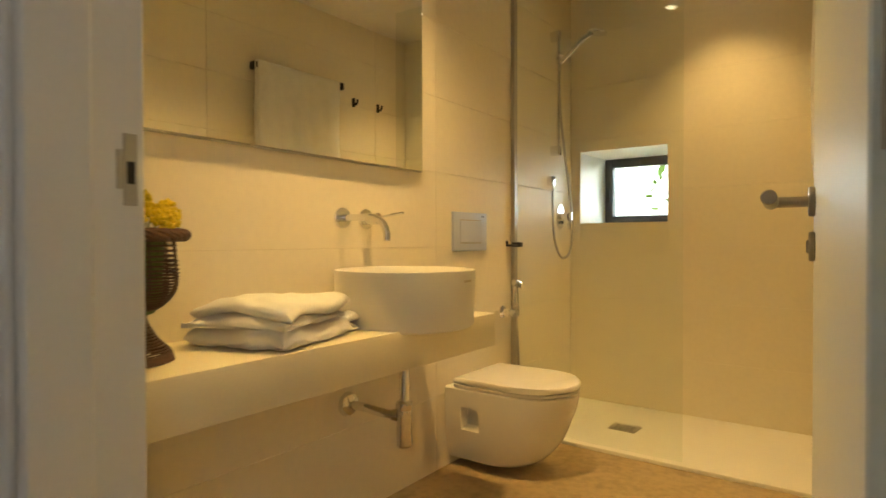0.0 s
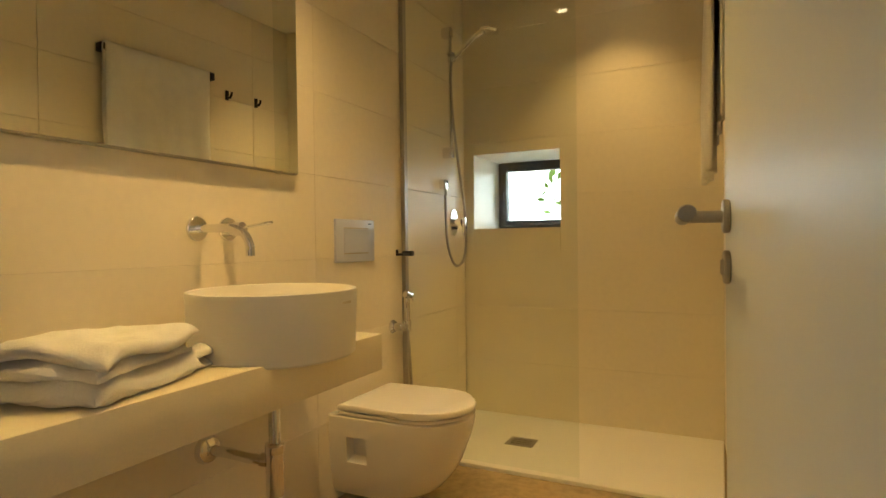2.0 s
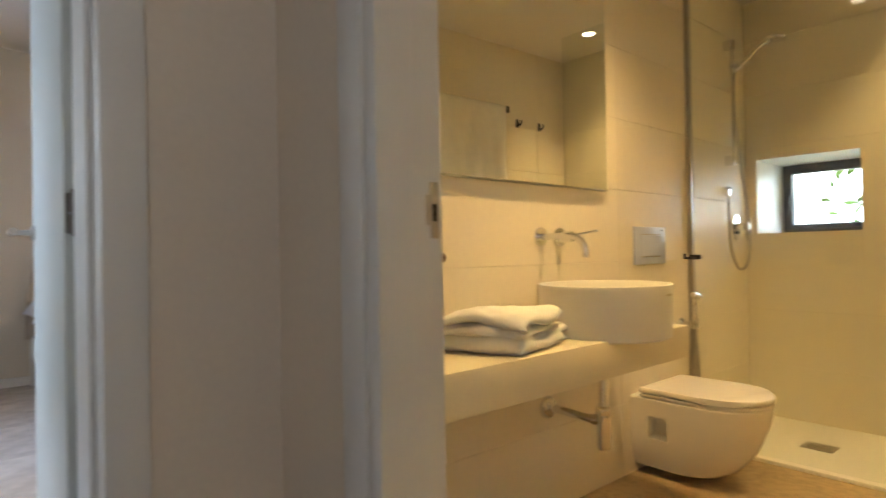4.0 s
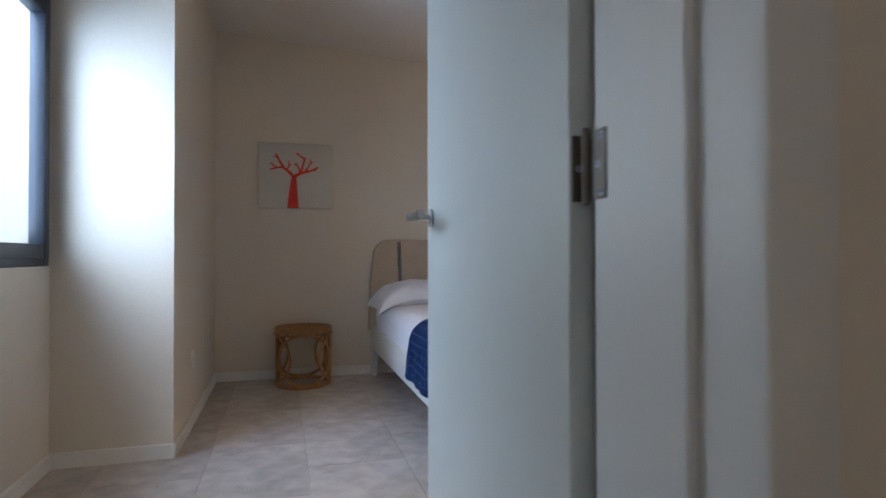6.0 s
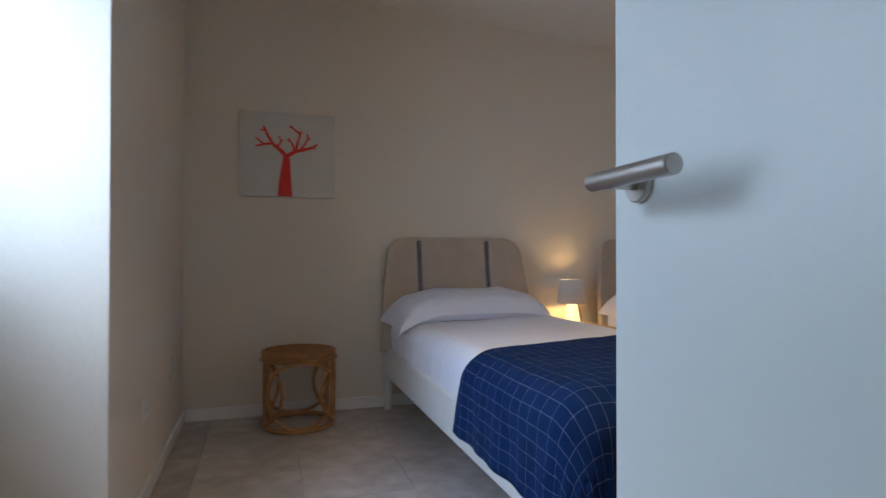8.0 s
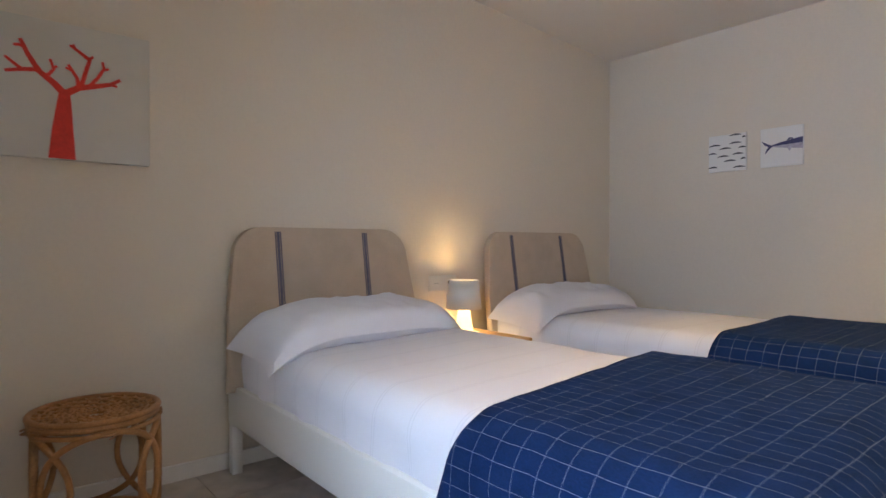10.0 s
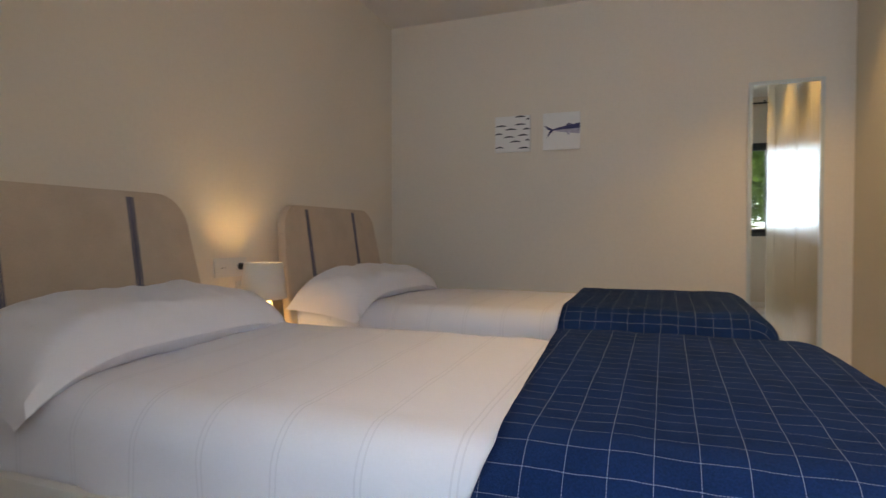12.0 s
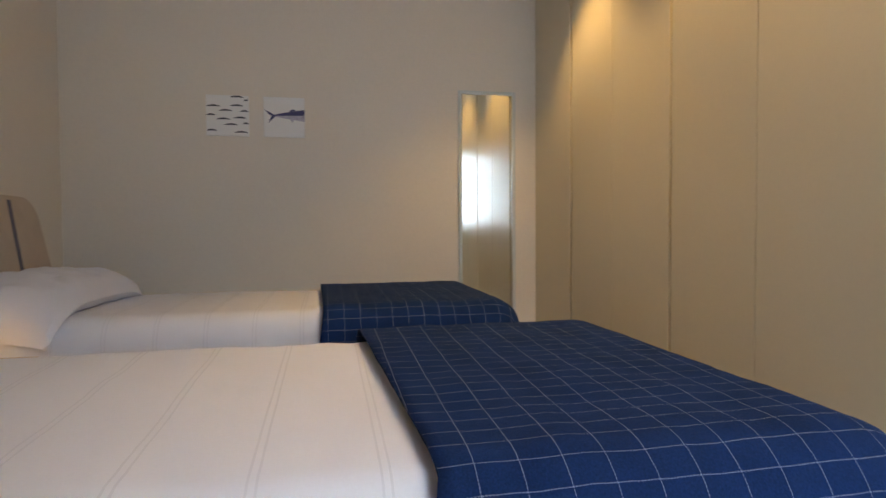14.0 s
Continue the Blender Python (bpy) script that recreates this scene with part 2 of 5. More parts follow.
def box(x0, x1, y0, y1, z0, z1, bevel=0.0, seg=2):
    return add_box(bmesh.new(), x0, x1, y0, y1, z0, z1, bevel, seg)


def lathe(profile, seg=40, bm=None, m=None, sx=1.0, sy=1.0):
    """Turns (radius, height) pairs round z."""
    bm = bm or bmesh.new()
    m = m or Matrix()
    rings = []
    for r, z in profile:
        if r < 1e-6:
            rings.append([bm.verts.new(m @ Vector((0, 0, z)))])
        else:
            rings.append([bm.verts.new(m @ Vector((r * sx * math.cos(a), r * sy * math.sin(a), z))) for a in (2 * math.pi * i / seg for i in range(seg))])
    for a, b in zip(rings, rings[1:]):
        for i in range(seg):
            j = (i + 1) % seg
            if len(a) == 1 and len(b) == 1:
                continue
            if len(a) == 1:
                bm.faces.new((a[0], b[i], b[j]))
            elif len(b) == 1:
                bm.faces.new((a[i], a[j], b[0]))
            else:
                bm.faces.new((a[i], a[j], b[j], b[i]))
    return bm


def rod(a, b, r, seg=16, bm=None, round_=0.002):
    """Round bar from a to b with softened ends."""
    a, b = Vector(a), Vector(b)
    d = b - a
    m = Matrix.Translation(a) @ d.to_track_quat("Z", "Y").to_matrix().to_4x4()
    h, e = d.length, min(round_, r * 0.5)
    return lathe([(0, 0), (r - e, 0), (r, e), (r, h - e), (r - e, h), (0, h)], seg, bm, m)


def tube(points, r, seg=8, bm=None, closed=False):
    """Round tube along a smooth line through the points."""
    bm = bm or bmesh.new()
    pts = [Vector(p) for p in points]
    n = len(pts)
    up = Vector((0.13, 0.21, 0.97))
    rings = []
    for i, p in enumerate(pts):
        d = (pts[(i + 1) % n] - pts[i - 1]) if closed else (pts[min(i + 1, n - 1)] - pts[max(i - 1, 0)])
        d.normalize()
        if abs(d.dot(up)) > 0.97:
            up = Vector((0.95, 0.2, 0.1))
        u = d.cross(up).normalized()
        v = d.cross(u)
        rad = r(i / (n - 1)) if callable(r) else r
        rings.append([bm.verts.new(p + rad * (math.cos(a) * u + math.sin(a) * v)) for a in (2 * math.pi * k / seg for k in range(seg))])
    pairs = list(zip(rings, rings[1:])) + ([(rings[-1], rings[0])] if closed else [])
    for a, b in pairs:
        for k in range(seg):
            bm.faces.new((a[k], a[(k + 1) % seg], b[(k + 1) % seg], b[k]))
    if not closed:
        bm.faces.new(rings[0])
        bm.faces.new(rings[-1][::-1])
    return bm


def curve_pts(ctrl, n=24):
    """Catmull-Rom line through control points."""
    c = [Vector(p) for p in ctrl]
    c = [2 * c[0] - c[1]] + c + [2 * c[-1] - c[-2]]
    out = []
    for i in range(1, len(c) - 2):
        p0, p1, p2, p3 = c[i - 1:i + 3]
        for k in range(n):
            t = k / n
            out.append(0.5 * (2 * p1 + (p2 - p0) * t + (2 * p0 - 5 * p1 + 4 * p2 - p3) * t * t + (3 * p1 - p0 - 3 * p2 + p3) * t ** 3))
    out.append(c[-2])
    return out


def prism(poly, z0, z1, bm=None, bevel=0.0, m=None, seg=2):
    """Upright prism over an outline."""
    bm = bm or bmesh.new()
    m = m or Matrix()
    lo = [bm.verts.new(m @ Vector((x, y, z0))) for x, y in poly]
    hi = [bm.verts.new(m @ Vector((x, y, z1))) for x, y in poly]
    faces = [bm.faces.new(lo[::-1]), bm.faces.new(hi)]
    for i in range(len(poly)):
        j = (i + 1) % len(poly)
        bm.faces.new((lo[i], lo[j], hi[j], hi[i]))
    if bevel:
        es = list({e for f in faces for e in f.edges})
        bmesh.ops.bevel(bm, geom=es, offset=bevel, segments=seg, affect="EDGES", profile=0.5)
    return bm


def wall_x(y0, y1, x0, x1, z1, opening=None):
    """Wall that runs along x, with one opening (x0, x1, z0, z1)."""
    if not opening:
        return box(x0, x1, y0, y1, 0, z1)
    a, b, c, d = opening
    bm = box(x0, a, y0, y1, 0, z1)
    add_box(bm, b, x1, y0, y1, 0, z1)
    add_box(bm, a, b, y0, y1, d, z1)
    if c > 0:
        add_box(bm, a, b, y0, y1, 0, c)
    return bm


def wall_y(x0, x1, y0, y1, z1, opening=None):
    if not opening:
        return box(x0, x1, y0, y1, 0, z1)
    a, b, c, d = opening
    bm = box(x0, x1, y0, a, 0, z1)
    add_box(bm, x0, x1, b, y1, 0, z1)
    add_box(bm, x0, x1, a, b, d, z1)
    if c > 0:
        add_box(bm, x0, x1, a, b, 0, c)
    return bm


# ---- structure ----
TOPZ = 2.75


def east_x(y):
    """The bathroom's east wall runs slightly askew."""
    return 1.435 - 0.042 * y


XW, YN, YS, YA, XA = -4.052, 2.887, -1.63, -1.128, -2.40   # bedroom: west, north, south, alcove side, pier face
NORTH_OPEN = (0.058, 0.545, 1.026, 1.436)
floor_bed = structure("floor_bedroom", box(-4.3, 2.5, -2.0, 0.195, -0.12, -0.006), GROUT, "pale limestone floor tiles on a grey joint bed", "floor")
floor_inner = structure("floor_bedroom_inner", box(-4.3, -0.15, 0.195, 3.1, -0.12, -0.006), GROUT, "pale limestone floor tiles on a grey joint bed", "floor")
structure("floor_bathroom", box(-0.15, 2.5, 0.195, 3.55, -0.12, 0.0), CONCRETE, "brown mottled polished concrete bathroom floor", "floor")
bath_west = structure("wall_bath_west", box(-0.15, -0.008, 0.26, 3.55, 0, TOPZ), GROUT, "bathroom wall clad in large cream tiles", "wall")
bath_north = structure("wall_bath_north", wall_x(3.008, 3.55, -0.008, 2.5, TOPZ, NORTH_OPEN), SOLID, "thick bathroom wall with a small deep window recess", "wall")
bath_east = structure("wall_bath_east", prism([(east_x(0.26) + 0.008, 0.26), (1.75, 0.26), (1.75, 3.008), (east_x(3.008) + 0.008, 3.008)], 0, TOPZ), GROUT, "bathroom wall clad in large cream tiles", "wall")
structure("wall_bath_south", wall_x(0.13, 0.26, 0.08, 2.5, TOPZ, (0.44, 1.435, 0, 2.12)), PLASTER, "warm grey plaster wall with the bathroom doorway", "wall")
structure("wall_bedroom_west", box(XW - 0.2, XW, -1.95, YN + 0.2, 0, TOPZ), PLASTER, "warm grey plaster wall behind the beds", "wall")
structure("wall_alcove", box(XW, XA, -1.95, YA, 0, TOPZ), PLASTER, "thick plaster pier beside the window", "wall")
structure("wall_south", wall_x(-1.71, YS, XA, 2.5, TOPZ, (-2.385, -0.99, 0.89, 2.06)), PLASTER, "warm grey plaster wall with the bedroom window", "wall")
structure("wall_bedroom_north", box(XW, -0.15, YN, YN + 0.2, 0, TOPZ), PLASTER, "warm grey plaster end wall of the bedroom", "wall")
structure("wall_bedroom_east", box(-0.40, -0.15, 0.0, YN, 0, TOPZ), PLASTER, "plaster wall behind the wardrobe", "wall")
structure("wall_passage", box(-1.26, -0.20, -0.10, 0.0, 0, TOPZ), PLASTER, "plaster side of the passage behind the open door", "wall")
structure("wall_bedroom_door", wall_y(-0.20, 0.08, YS, 0.26, TOPZ, (-1.285, -0.205, 0, 2.12)), PLASTER, "warm grey plaster wall with the bedroom doorway", "wall")
# unseen wall, added to close the hall against outside light
structure("wall_hall_east", box(2.30, 2.5, YS, 0.13, 0, TOPZ), PLASTER, "unseen plaster wall added to close the hall", "wall")
cb = bmesh.new()
vs = [cb.verts.new((x, y, bed_ceiling(y) + dz)) for dz in (0, 0.05) for x, y in ((XW, YS), (-0.20, YS), (-0.20, YN), (XW, YN))]
for f in ((0, 1, 2, 3), (7, 6, 5, 4), (0, 4, 5, 1), (1, 5, 6, 2), (2, 6, 7, 3), (3, 7, 4, 0)):
    cb.faces.new([vs[i] for i in f])
structure("ceiling_bedroom", cb, CEIL, "sloping white painted bedroom ceiling", "ceiling")
structure("ceiling_bathroom", box(0, 1.75, 0.26, 3.0, 2.33, 2.38), CEIL, "white painted bathroom ceiling", "ceiling")
structure("ceiling_hall", box(0.08, 2.30, YS, 0.13, 2.45, 2.50), CEIL, "white painted hall ceiling", "ceiling")
# unseen slab over all ceilings, added to keep sky and sun out
structure("roof", box(-4.3, 2.6, -2.0, 3.6, TOPZ, TOPZ + 0.1), OUTSIDE, "unseen flat slab added to close the rooms above", "roof")

# baseboards
for n, (x0, x1, y0, y1) in enumerate(((XW, XW + 0.014, YA + 0.014, YN), (XW, XA + 0.014, YA, YA + 0.014), (XA, XA + 0.014, YS + 0.014, YA), (XA, -0.20, YS, YS + 0.014), (XW + 0.014, -1.30, YN - 0.014, YN))):
    structure("baseboard_%d" % (n + 1), box(x0, x1, y0, y1, -0.003, 0.068, 0.003, 1), BASEB, "low white baseboard along the wall", "baseboard")


# ---- doors ----


def lever(parent, m, side=1):
    """Lever handle with a round rosette; local x along the leaf towards the hinge, y out of its face."""
    h = part("handle", lathe([(0, 0), (0.024, 0), (0.026, 0.002), (0.026, 0.008), (0.024, 0.010), (0, 0.010)], 32, None, m @ pose(0, 0, 0, -90)), STEEL, parent, "brushed steel lever handle with round rosette")
    bm = rod(m @ Vector((0, 0.008, 0)), m @ Vector((0, 0.068, 0)), 0.0095)
    rod(m @ Vector((-0.013, 0.066, 0)), m @ Vector((0.155, 0.066, 0)), 0.0120, 24, bm, 0.0015)
    part("grip", bm, STEEL, h)
    return h


def plate_of(parent, name, x0, x1, y0, y1, zc, along, metal=None):
    """Steel hinge plate with three screws; along: the axis across its face ('x': faces -y, 'y': faces +x)."""
    p = part(name, box(x0, x1, y0, y1, zc - 0.047, zc + 0.047, 0.0006, 1), metal or AGED, parent, "dull steel hinge plate with screws")
    for k, dz in enumerate((-0.038, 0.0, 0.038)):
        s = 0.5 + (0.16 if k != 1 else -0.16)
        if along == "x":
            m = pose(x0 + (x1 - x0) * s, y0 - 0.0003, zc + dz, 90)
        else:
            m = pose(x1 + 0.0003, y0 + (y1 - y0) * s, zc + dz, 0, 90)
        part("screw", lathe([(0, 0.0008), (0.0035, 0.0010), (0.0052, 0.0)], 14, None, m), SATIN_BLUED, p)
        part("screw_slot", add_box(box(-0.003, 0.003, -0.0006, 0.0006, 0.0009, 0.0013), -0.0006, 0.0006, -0.003, 0.003, 0.0009, 0.0014), HOLE_SHADE, p).matrix_local = m
    return p


def door_leaf(name, label, hx, hy, ex, ey, side, zc, escutcheon=True):
    """Leaf from its hinge edge (hx, hy) to its free edge (ex, ey); levers on both faces at height zc. side: sign of the face the eye sees."""
    ang = math.degrees(math.atan2(ey - hy, ex - hx))
    length = math.hypot(ex - hx, ey - hy)
    top = thing(name, label, "door", pose(hx, hy, 0, 0, 0, ang), kind="structure")
    y0, y1 = (-0.04, 0.0) if side > 0 else (0.0, 0.04)
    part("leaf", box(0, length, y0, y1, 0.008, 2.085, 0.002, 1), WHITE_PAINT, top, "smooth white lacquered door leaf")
    part("edge_seal", box(length + 0.0005, length + 0.002, (y0 + y1) / 2 - 0.011, (y0 + y1) / 2 + 0.011, zc - 0.14, zc + 0.07), STEEL, top, "steel lock face plate")
    for s in (1, -1):
        yy = y1 if s > 0 else y0
        m = pose(length - 0.062, yy, zc) @ (Matrix.Diagonal((-1, s, 1, 1)))
        lever(top, m)
        if not escutcheon:
            continue
        e = part("escutcheon", lathe([(0, 0), (0.024, 0), (0.026, 0.002), (0.026, 0.007), (0.024, 0.009), (0, 0.009)], 32, None, pose(length - 0.062, yy, zc - 0.078) @ Matrix.Diagonal((1, s, 1, 1)) @ pose(0, 0, 0, -90)), STEEL, top, "round steel escutcheon")
        part("turn_knob", box(length - 0.066, length - 0.058, min(yy, yy + s * 0.013), max(yy, yy + s * 0.013), zc - 0.09, zc - 0.066, 0.002, 1), STEEL, e)
    return top


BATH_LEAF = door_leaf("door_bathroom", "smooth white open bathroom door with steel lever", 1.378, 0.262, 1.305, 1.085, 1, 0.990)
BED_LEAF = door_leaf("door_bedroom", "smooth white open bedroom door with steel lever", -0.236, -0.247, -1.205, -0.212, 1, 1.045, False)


def strike(parent, m):
    p = part("strike_plate", box(-0.0105, 0.0105, 0, 0.0025, -0.055, 0.055, 0.0008, 1), STEEL, parent, "steel strike plate")
    p.matrix_local = m
    part("latch_hole", box(-0.006, 0.006, 0.0026, 0.0032, -0.022, 0.012), HOLE_SHADE, p)
    part("lip", box(0.0105, 0.020, -0.004, 0.0015, -0.03, 0.03, 0.001, 1), STEEL, p)


# bathroom door frame: jambs, head and casings
bf = thing("door_frame_bathroom", "white painted bathroom door frame with steel strike plate", "door frame", kind="structure")
part("jamb", box(0.44, 0.470, 0.128, 0.292, 0, 2.10, 0.002, 1), JAMB, bf)
part("casing", box(0.385, 0.4395, 0.2625, 0.290, 0, 2.13, 0.003, 2), JAMB, bf)
part("jamb", box(1.421, 1.437, 0.128, 0.256, 0, 2.10, 0.002, 1), JAMB, bf)
part("head_jamb", box(0.44, 1.437, 0.128, 0.256, 2.10, 2.13, 0.002, 1), JAMB, bf)
part("stop", box(0.470, 0.482, 0.128, 0.212, 0, 2.10, 0.002, 1), JAMB, bf)
for x0, x1 in ((0.372, 0.448), (1.428, 1.505)):
    part("casing", box(x0, x1, 0.116, 0.1275, 0, 2.17, 0.004, 2), JAMB, bf)
part("head_casing", box(0.372, 1.505, 0.116, 0.1275, 2.172, 2.24, 0.004, 2), JAMB, bf)
strike(bf, pose(0.4705, 0.270, 1.033, 0, 0, -90))
for zc in (1.022, 1.85, 0.25):
    plate_of(bf, "hinge_plate", 1.384, 1.414, 0.2605, 0.263, zc, "x")
    part("knuckle", rod((1.4175, 0.258, zc - 0.053), (1.4175, 0.258, zc + 0.053), 0.0045), AGED, bf)
# bedroom door frame
df = thing("door_frame_bedroom", "white painted bedroom door frame with steel hinges", "door frame", kind="structure")
part("jamb", box(-0.200, 0.082, -0.228, -0.205, 0, 2.10, 0.002, 1), JAMB, df)
part("jamb", box(-0.202, 0.082, -1.285, -1.255, 0, 2.10, 0.002, 1), JAMB, df)
part("head_jamb", box(-0.202, 0.082, -1.285, -0.205, 2.10, 2.13, 0.002, 1), JAMB, df)
part("stop", box(-0.15, 0.0, -0.240, -0.228, 0, 2.10, 0.002, 1), JAMB, df)
part("stop", box(-0.15, 0.0, -1.255, -1.243, 0, 2.10, 0.002, 1), JAMB, df)
for y0, y1 in ((-0.232, -0.150), (-1.35, -1.275)):
    part("casing", box(0.0825, 0.094, y0, y1, 0, 2.17, 0.004, 2), JAMB, df)
part("head_casing", box(0.0825, 0.094, -1.35, -0.150, 2.172, 2.24, 0.004, 2), JAMB, df)

# these hinges carry their shade in the steel's colour
for zc in (1.056, 1.85, 0.25):
    plate_of(df, "hinge_plate", -0.2365, -0.2335, -0.243, -0.213, zc, "y", SHADED_STEEL)
    plate_of(df, "hinge_plate", -0.199, -0.168, -0.2305, -0.2285, zc, "x", SHADED_STEEL)
    part("knuckle", rod((-0.216, -0.232, zc - 0.054), (-0.216, -0.232, zc + 0.054), 0.006), SHADED_STEEL, df)

# ---- windows ----


def window(name, label, x0, x1, y, z0, z1, fw, sash, inward, handle_left):
    """Dark aluminium window in a wall along x; inward is the y direction of the room."""
    w = thing(name, label, "window", kind="structure")
    d = 0.06 * inward
    ya, yb = sorted((y, y - d))
    part("frame", box(x0, x0 + fw, ya, yb, z0, z1, 0.003, 1), ANTHRACITE, w, "anthracite aluminium frame")
    part("frame_post", box(x1 - fw, x1, ya, yb, z0, z1, 0.003, 1), ANTHRACITE, w)
    part("frame_sill", box(x0 + fw, x1 - fw, ya, yb, z0, z0 + fw, 0.003, 1), ANTHRACITE, w)
    part("frame_head", box(x0 + fw, x1 - fw, ya, yb, z1 - fw, z1, 0.003, 1), ANTHRACITE, w)
    e = fw * 0.62
    sa, sb = sorted((y + 0.014 * inward, y - 0.045 * inward))
    a0, a1, c0, c1 = x0 + e, x1 - e, z0 + e, z1 - e
    for nm, bx in (("sash_stile", (a0, a0 + sash, c0, c1)), ("sash_stile", (a1 - sash, a1, c0, c1)), ("sash_rail", (a0 + sash, a1 - sash, c0, c0 + sash)), ("sash_rail", (a0 + sash, a1 - sash, c1 - sash, c1))):
        part(nm, box(bx[0], bx[1], sa, sb, bx[2], bx[3], 0.004, 2), ANTHRACITE, w)
    p = part("pane", box(a0 + sash - 0.005, a1 - sash + 0.005, y - 0.026 * inward, y - 0.020 * inward, c0 + sash - 0.005, c1 - sash + 0.005), PANE, w, "clear glass pane")
    p.visible_shadow = False
    hx = a0 + sash * 0.5 if handle_left else a1 - sash * 0.5
    zc = (z0 + z1) / 2
    hb = box(hx - 0.008, hx + 0.008, min(y + 0.014 * inward, y + 0.022 * inward), max(y + 0.014 * inward, y + 0.022 * inward), zc - 0.035, zc + 0.035, 0.003, 2)
    hp = part("handle", hb, BLACK, w, "black window handle")
    part("grip", rod((hx, y + 0.034 * inward, zc + 0.02), (hx, y + 0.034 * inward, zc - 0.09), 0.007), BLACK, hp)
    part("spindle", rod((hx, y + 0.02 * inward, zc + 0.012), (hx, y + 0.034 * inward, zc + 0.012), 0.006), BLACK, hp)
    return w


window("window_bathroom", "small dark aluminium window in a deep recess", 0.058, 0.545, 3.40, 1.026, 1.436, 0.040, 0.030, -1, True)
window("window_bedroom", "large dark aluminium casement window beside the pier", -2.385, -0.99, -1.628, 0.89, 2.06, 0.055, 0.060, 1, False)

# slim black bar with three short blocks, close under the ceiling
track = thing("black_wall_bar", "slim black bar along the wall above the window", "curtain track")
part("track", box(-2.38, -0.95, YS + 0.004, YS + 0.026, 2.545, 2.562, 0.002, 1), BLACK, track)
for cx in (-2.1, -1.6, -1.1):
    part("bracket", box(cx - 0.012, cx + 0.012, YS + 0.001, YS + 0.020, 2.563, 2.585, 0.002, 1), BLACK, track)

# ---- bathroom ----
tray = thing("shower_tray", "flat white textured shower tray with steel drain", "shower tray")
part("tray", box(0.003, east_x(2.6) - 0.02, 2.262, 2.997, -0.01, 0.016, 0.005, 3), TRAYM, tray)
part("drain_cover", box(0.39, 0.52, 2.54, 2.65, 0.0165, 0.020, 0.0015, 2), STEEL, tray, "square brushed steel drain cover")
for i in range(4):
    for j in range(3):
        part("drain_slot", box(0.413 + 0.024 * i, 0.429 + 0.024 * i, 2.562 + 0.024 * j, 2.568 + 0.024 * j, 0.0202, 0.0208), HOLE_SHADE, tray)
screen = thing("shower_screen", "clear fixed glass shower screen with slim wall profile", "shower screen")
g = part("glass_panel", box(0.018, 0.790, 2.296, 2.304, 0.018, 2.20, 0.001, 1), GLASS, screen, "clear slightly green glass")
g.visible_shadow = False
part("wall_profile", box(0.001, 0.022, 2.286, 2.314, 0.017, 2.20, 0.002, 1), STEEL, screen, "slim metal wall profile")
sq = thing("squeegee_hook", "black plastic hook clipped on the glass screen", "hook")
part("clip", box(0.012, 0.062, 2.272, 2.2955, 0.895, 0.918, 0.003, 2), BLACK, sq)
part("arm", box(-0.0 + 0.012, 0.050, 2.215, 2.272, 0.898, 0.908, 0.002, 1), BLACK, sq)
part("tip", box(0.012, 0.024, 2.215, 2.222, 0.908, 0.925, 0.002, 1), BLACK, sq)

# vanity counter
ctr = thing("vanity_counter", "thick cream stone vanity counter fixed to tiled wall", "counter")
part("slab", box(0.001, 0.353, 0.263, 1.551, 0.563, 0.675, 0.003, 2), COUNTER, ctr)
# basin
BX, BY = 0.228, 1.215
basin = thing("wash_basin", "round white vessel basin on the stone counter", "basin")
part("bowl", lathe([(0, 0.666), (0.10, 0.664), (0.205, 0.664), (0.213, 0.670), (0.2185, 0.83), (0.2175, 0.836), (0.213, 0.8375), (0.209, 0.835), (0.205, 0.82), (0.190, 0.735), (0.14, 0.695), (0.03, 0.688), (0, 0.687)], 72, None, pose(BX, BY, 0)), SOLID, basin)
part("drain_plug", lathe([(0.033, 0.689), (0.032, 0.694), (0.02, 0.696), (0, 0.696)], 24, None, pose(BX, BY, 0)), CHROME, basin, "chrome drain plug")
for k in range(7):
    a = radians(2 + 1.6 * k)
    part("lettering_bar", box(-0.0006, 0.0006, -0.0028, 0.0028, -0.003, 0.003), GROUT, basin).matrix_local = pose(BX + 0.2190 * math.cos(a), BY + 0.2190 * math.sin(a), 0.806, 0, 0, math.degrees(a))
# trap under the basin
trap = thing("basin_trap", "chrome bottle trap with pipe under the basin", "trap")
part("tail_pipe", rod((0.205, BY + 0.02, 0.40), (0.205, BY + 0.02, 0.565), 0.016, 24), CHROME, trap)
part("collar", lathe([(0, 0.39), (0.026, 0.39), (0.027, 0.395), (0.027, 0.412), (0.024, 0.416), (0.016, 0.418)], 28, None, pose(0.205, BY + 0.02, 0)), CHROME, trap)
part("bottle", lathe([(0, 0.272), (0.022, 0.272), (0.0245, 0.276), (0.0245, 0.39), (0, 0.39)], 28, None, pose(0.205, BY + 0.02, 0)), CHROME, trap)
part("waste_pipe", tube(curve_pts([(0.0, 1.185, 0.385), (0.07, 1.195, 0.382), (0.14, 1.212, 0.372), (0.195, BY + 0.015, 0.366)], 6), 0.0145, 18), CHROME, trap)
part("pipe_nut", rod((0.165, 1.222, 0.369), (0.185, 1.230, 0.367), 0.019, 24), CHROME, trap)
part("wall_rosette", lathe([(0.040, 0), (0.040, 0.006), (0.034, 0.018), (0.018, 0.026), (0, 0.026)], 32, None, pose(0.0005, 1.185, 0.385, 0, 90)), CHROME, trap)
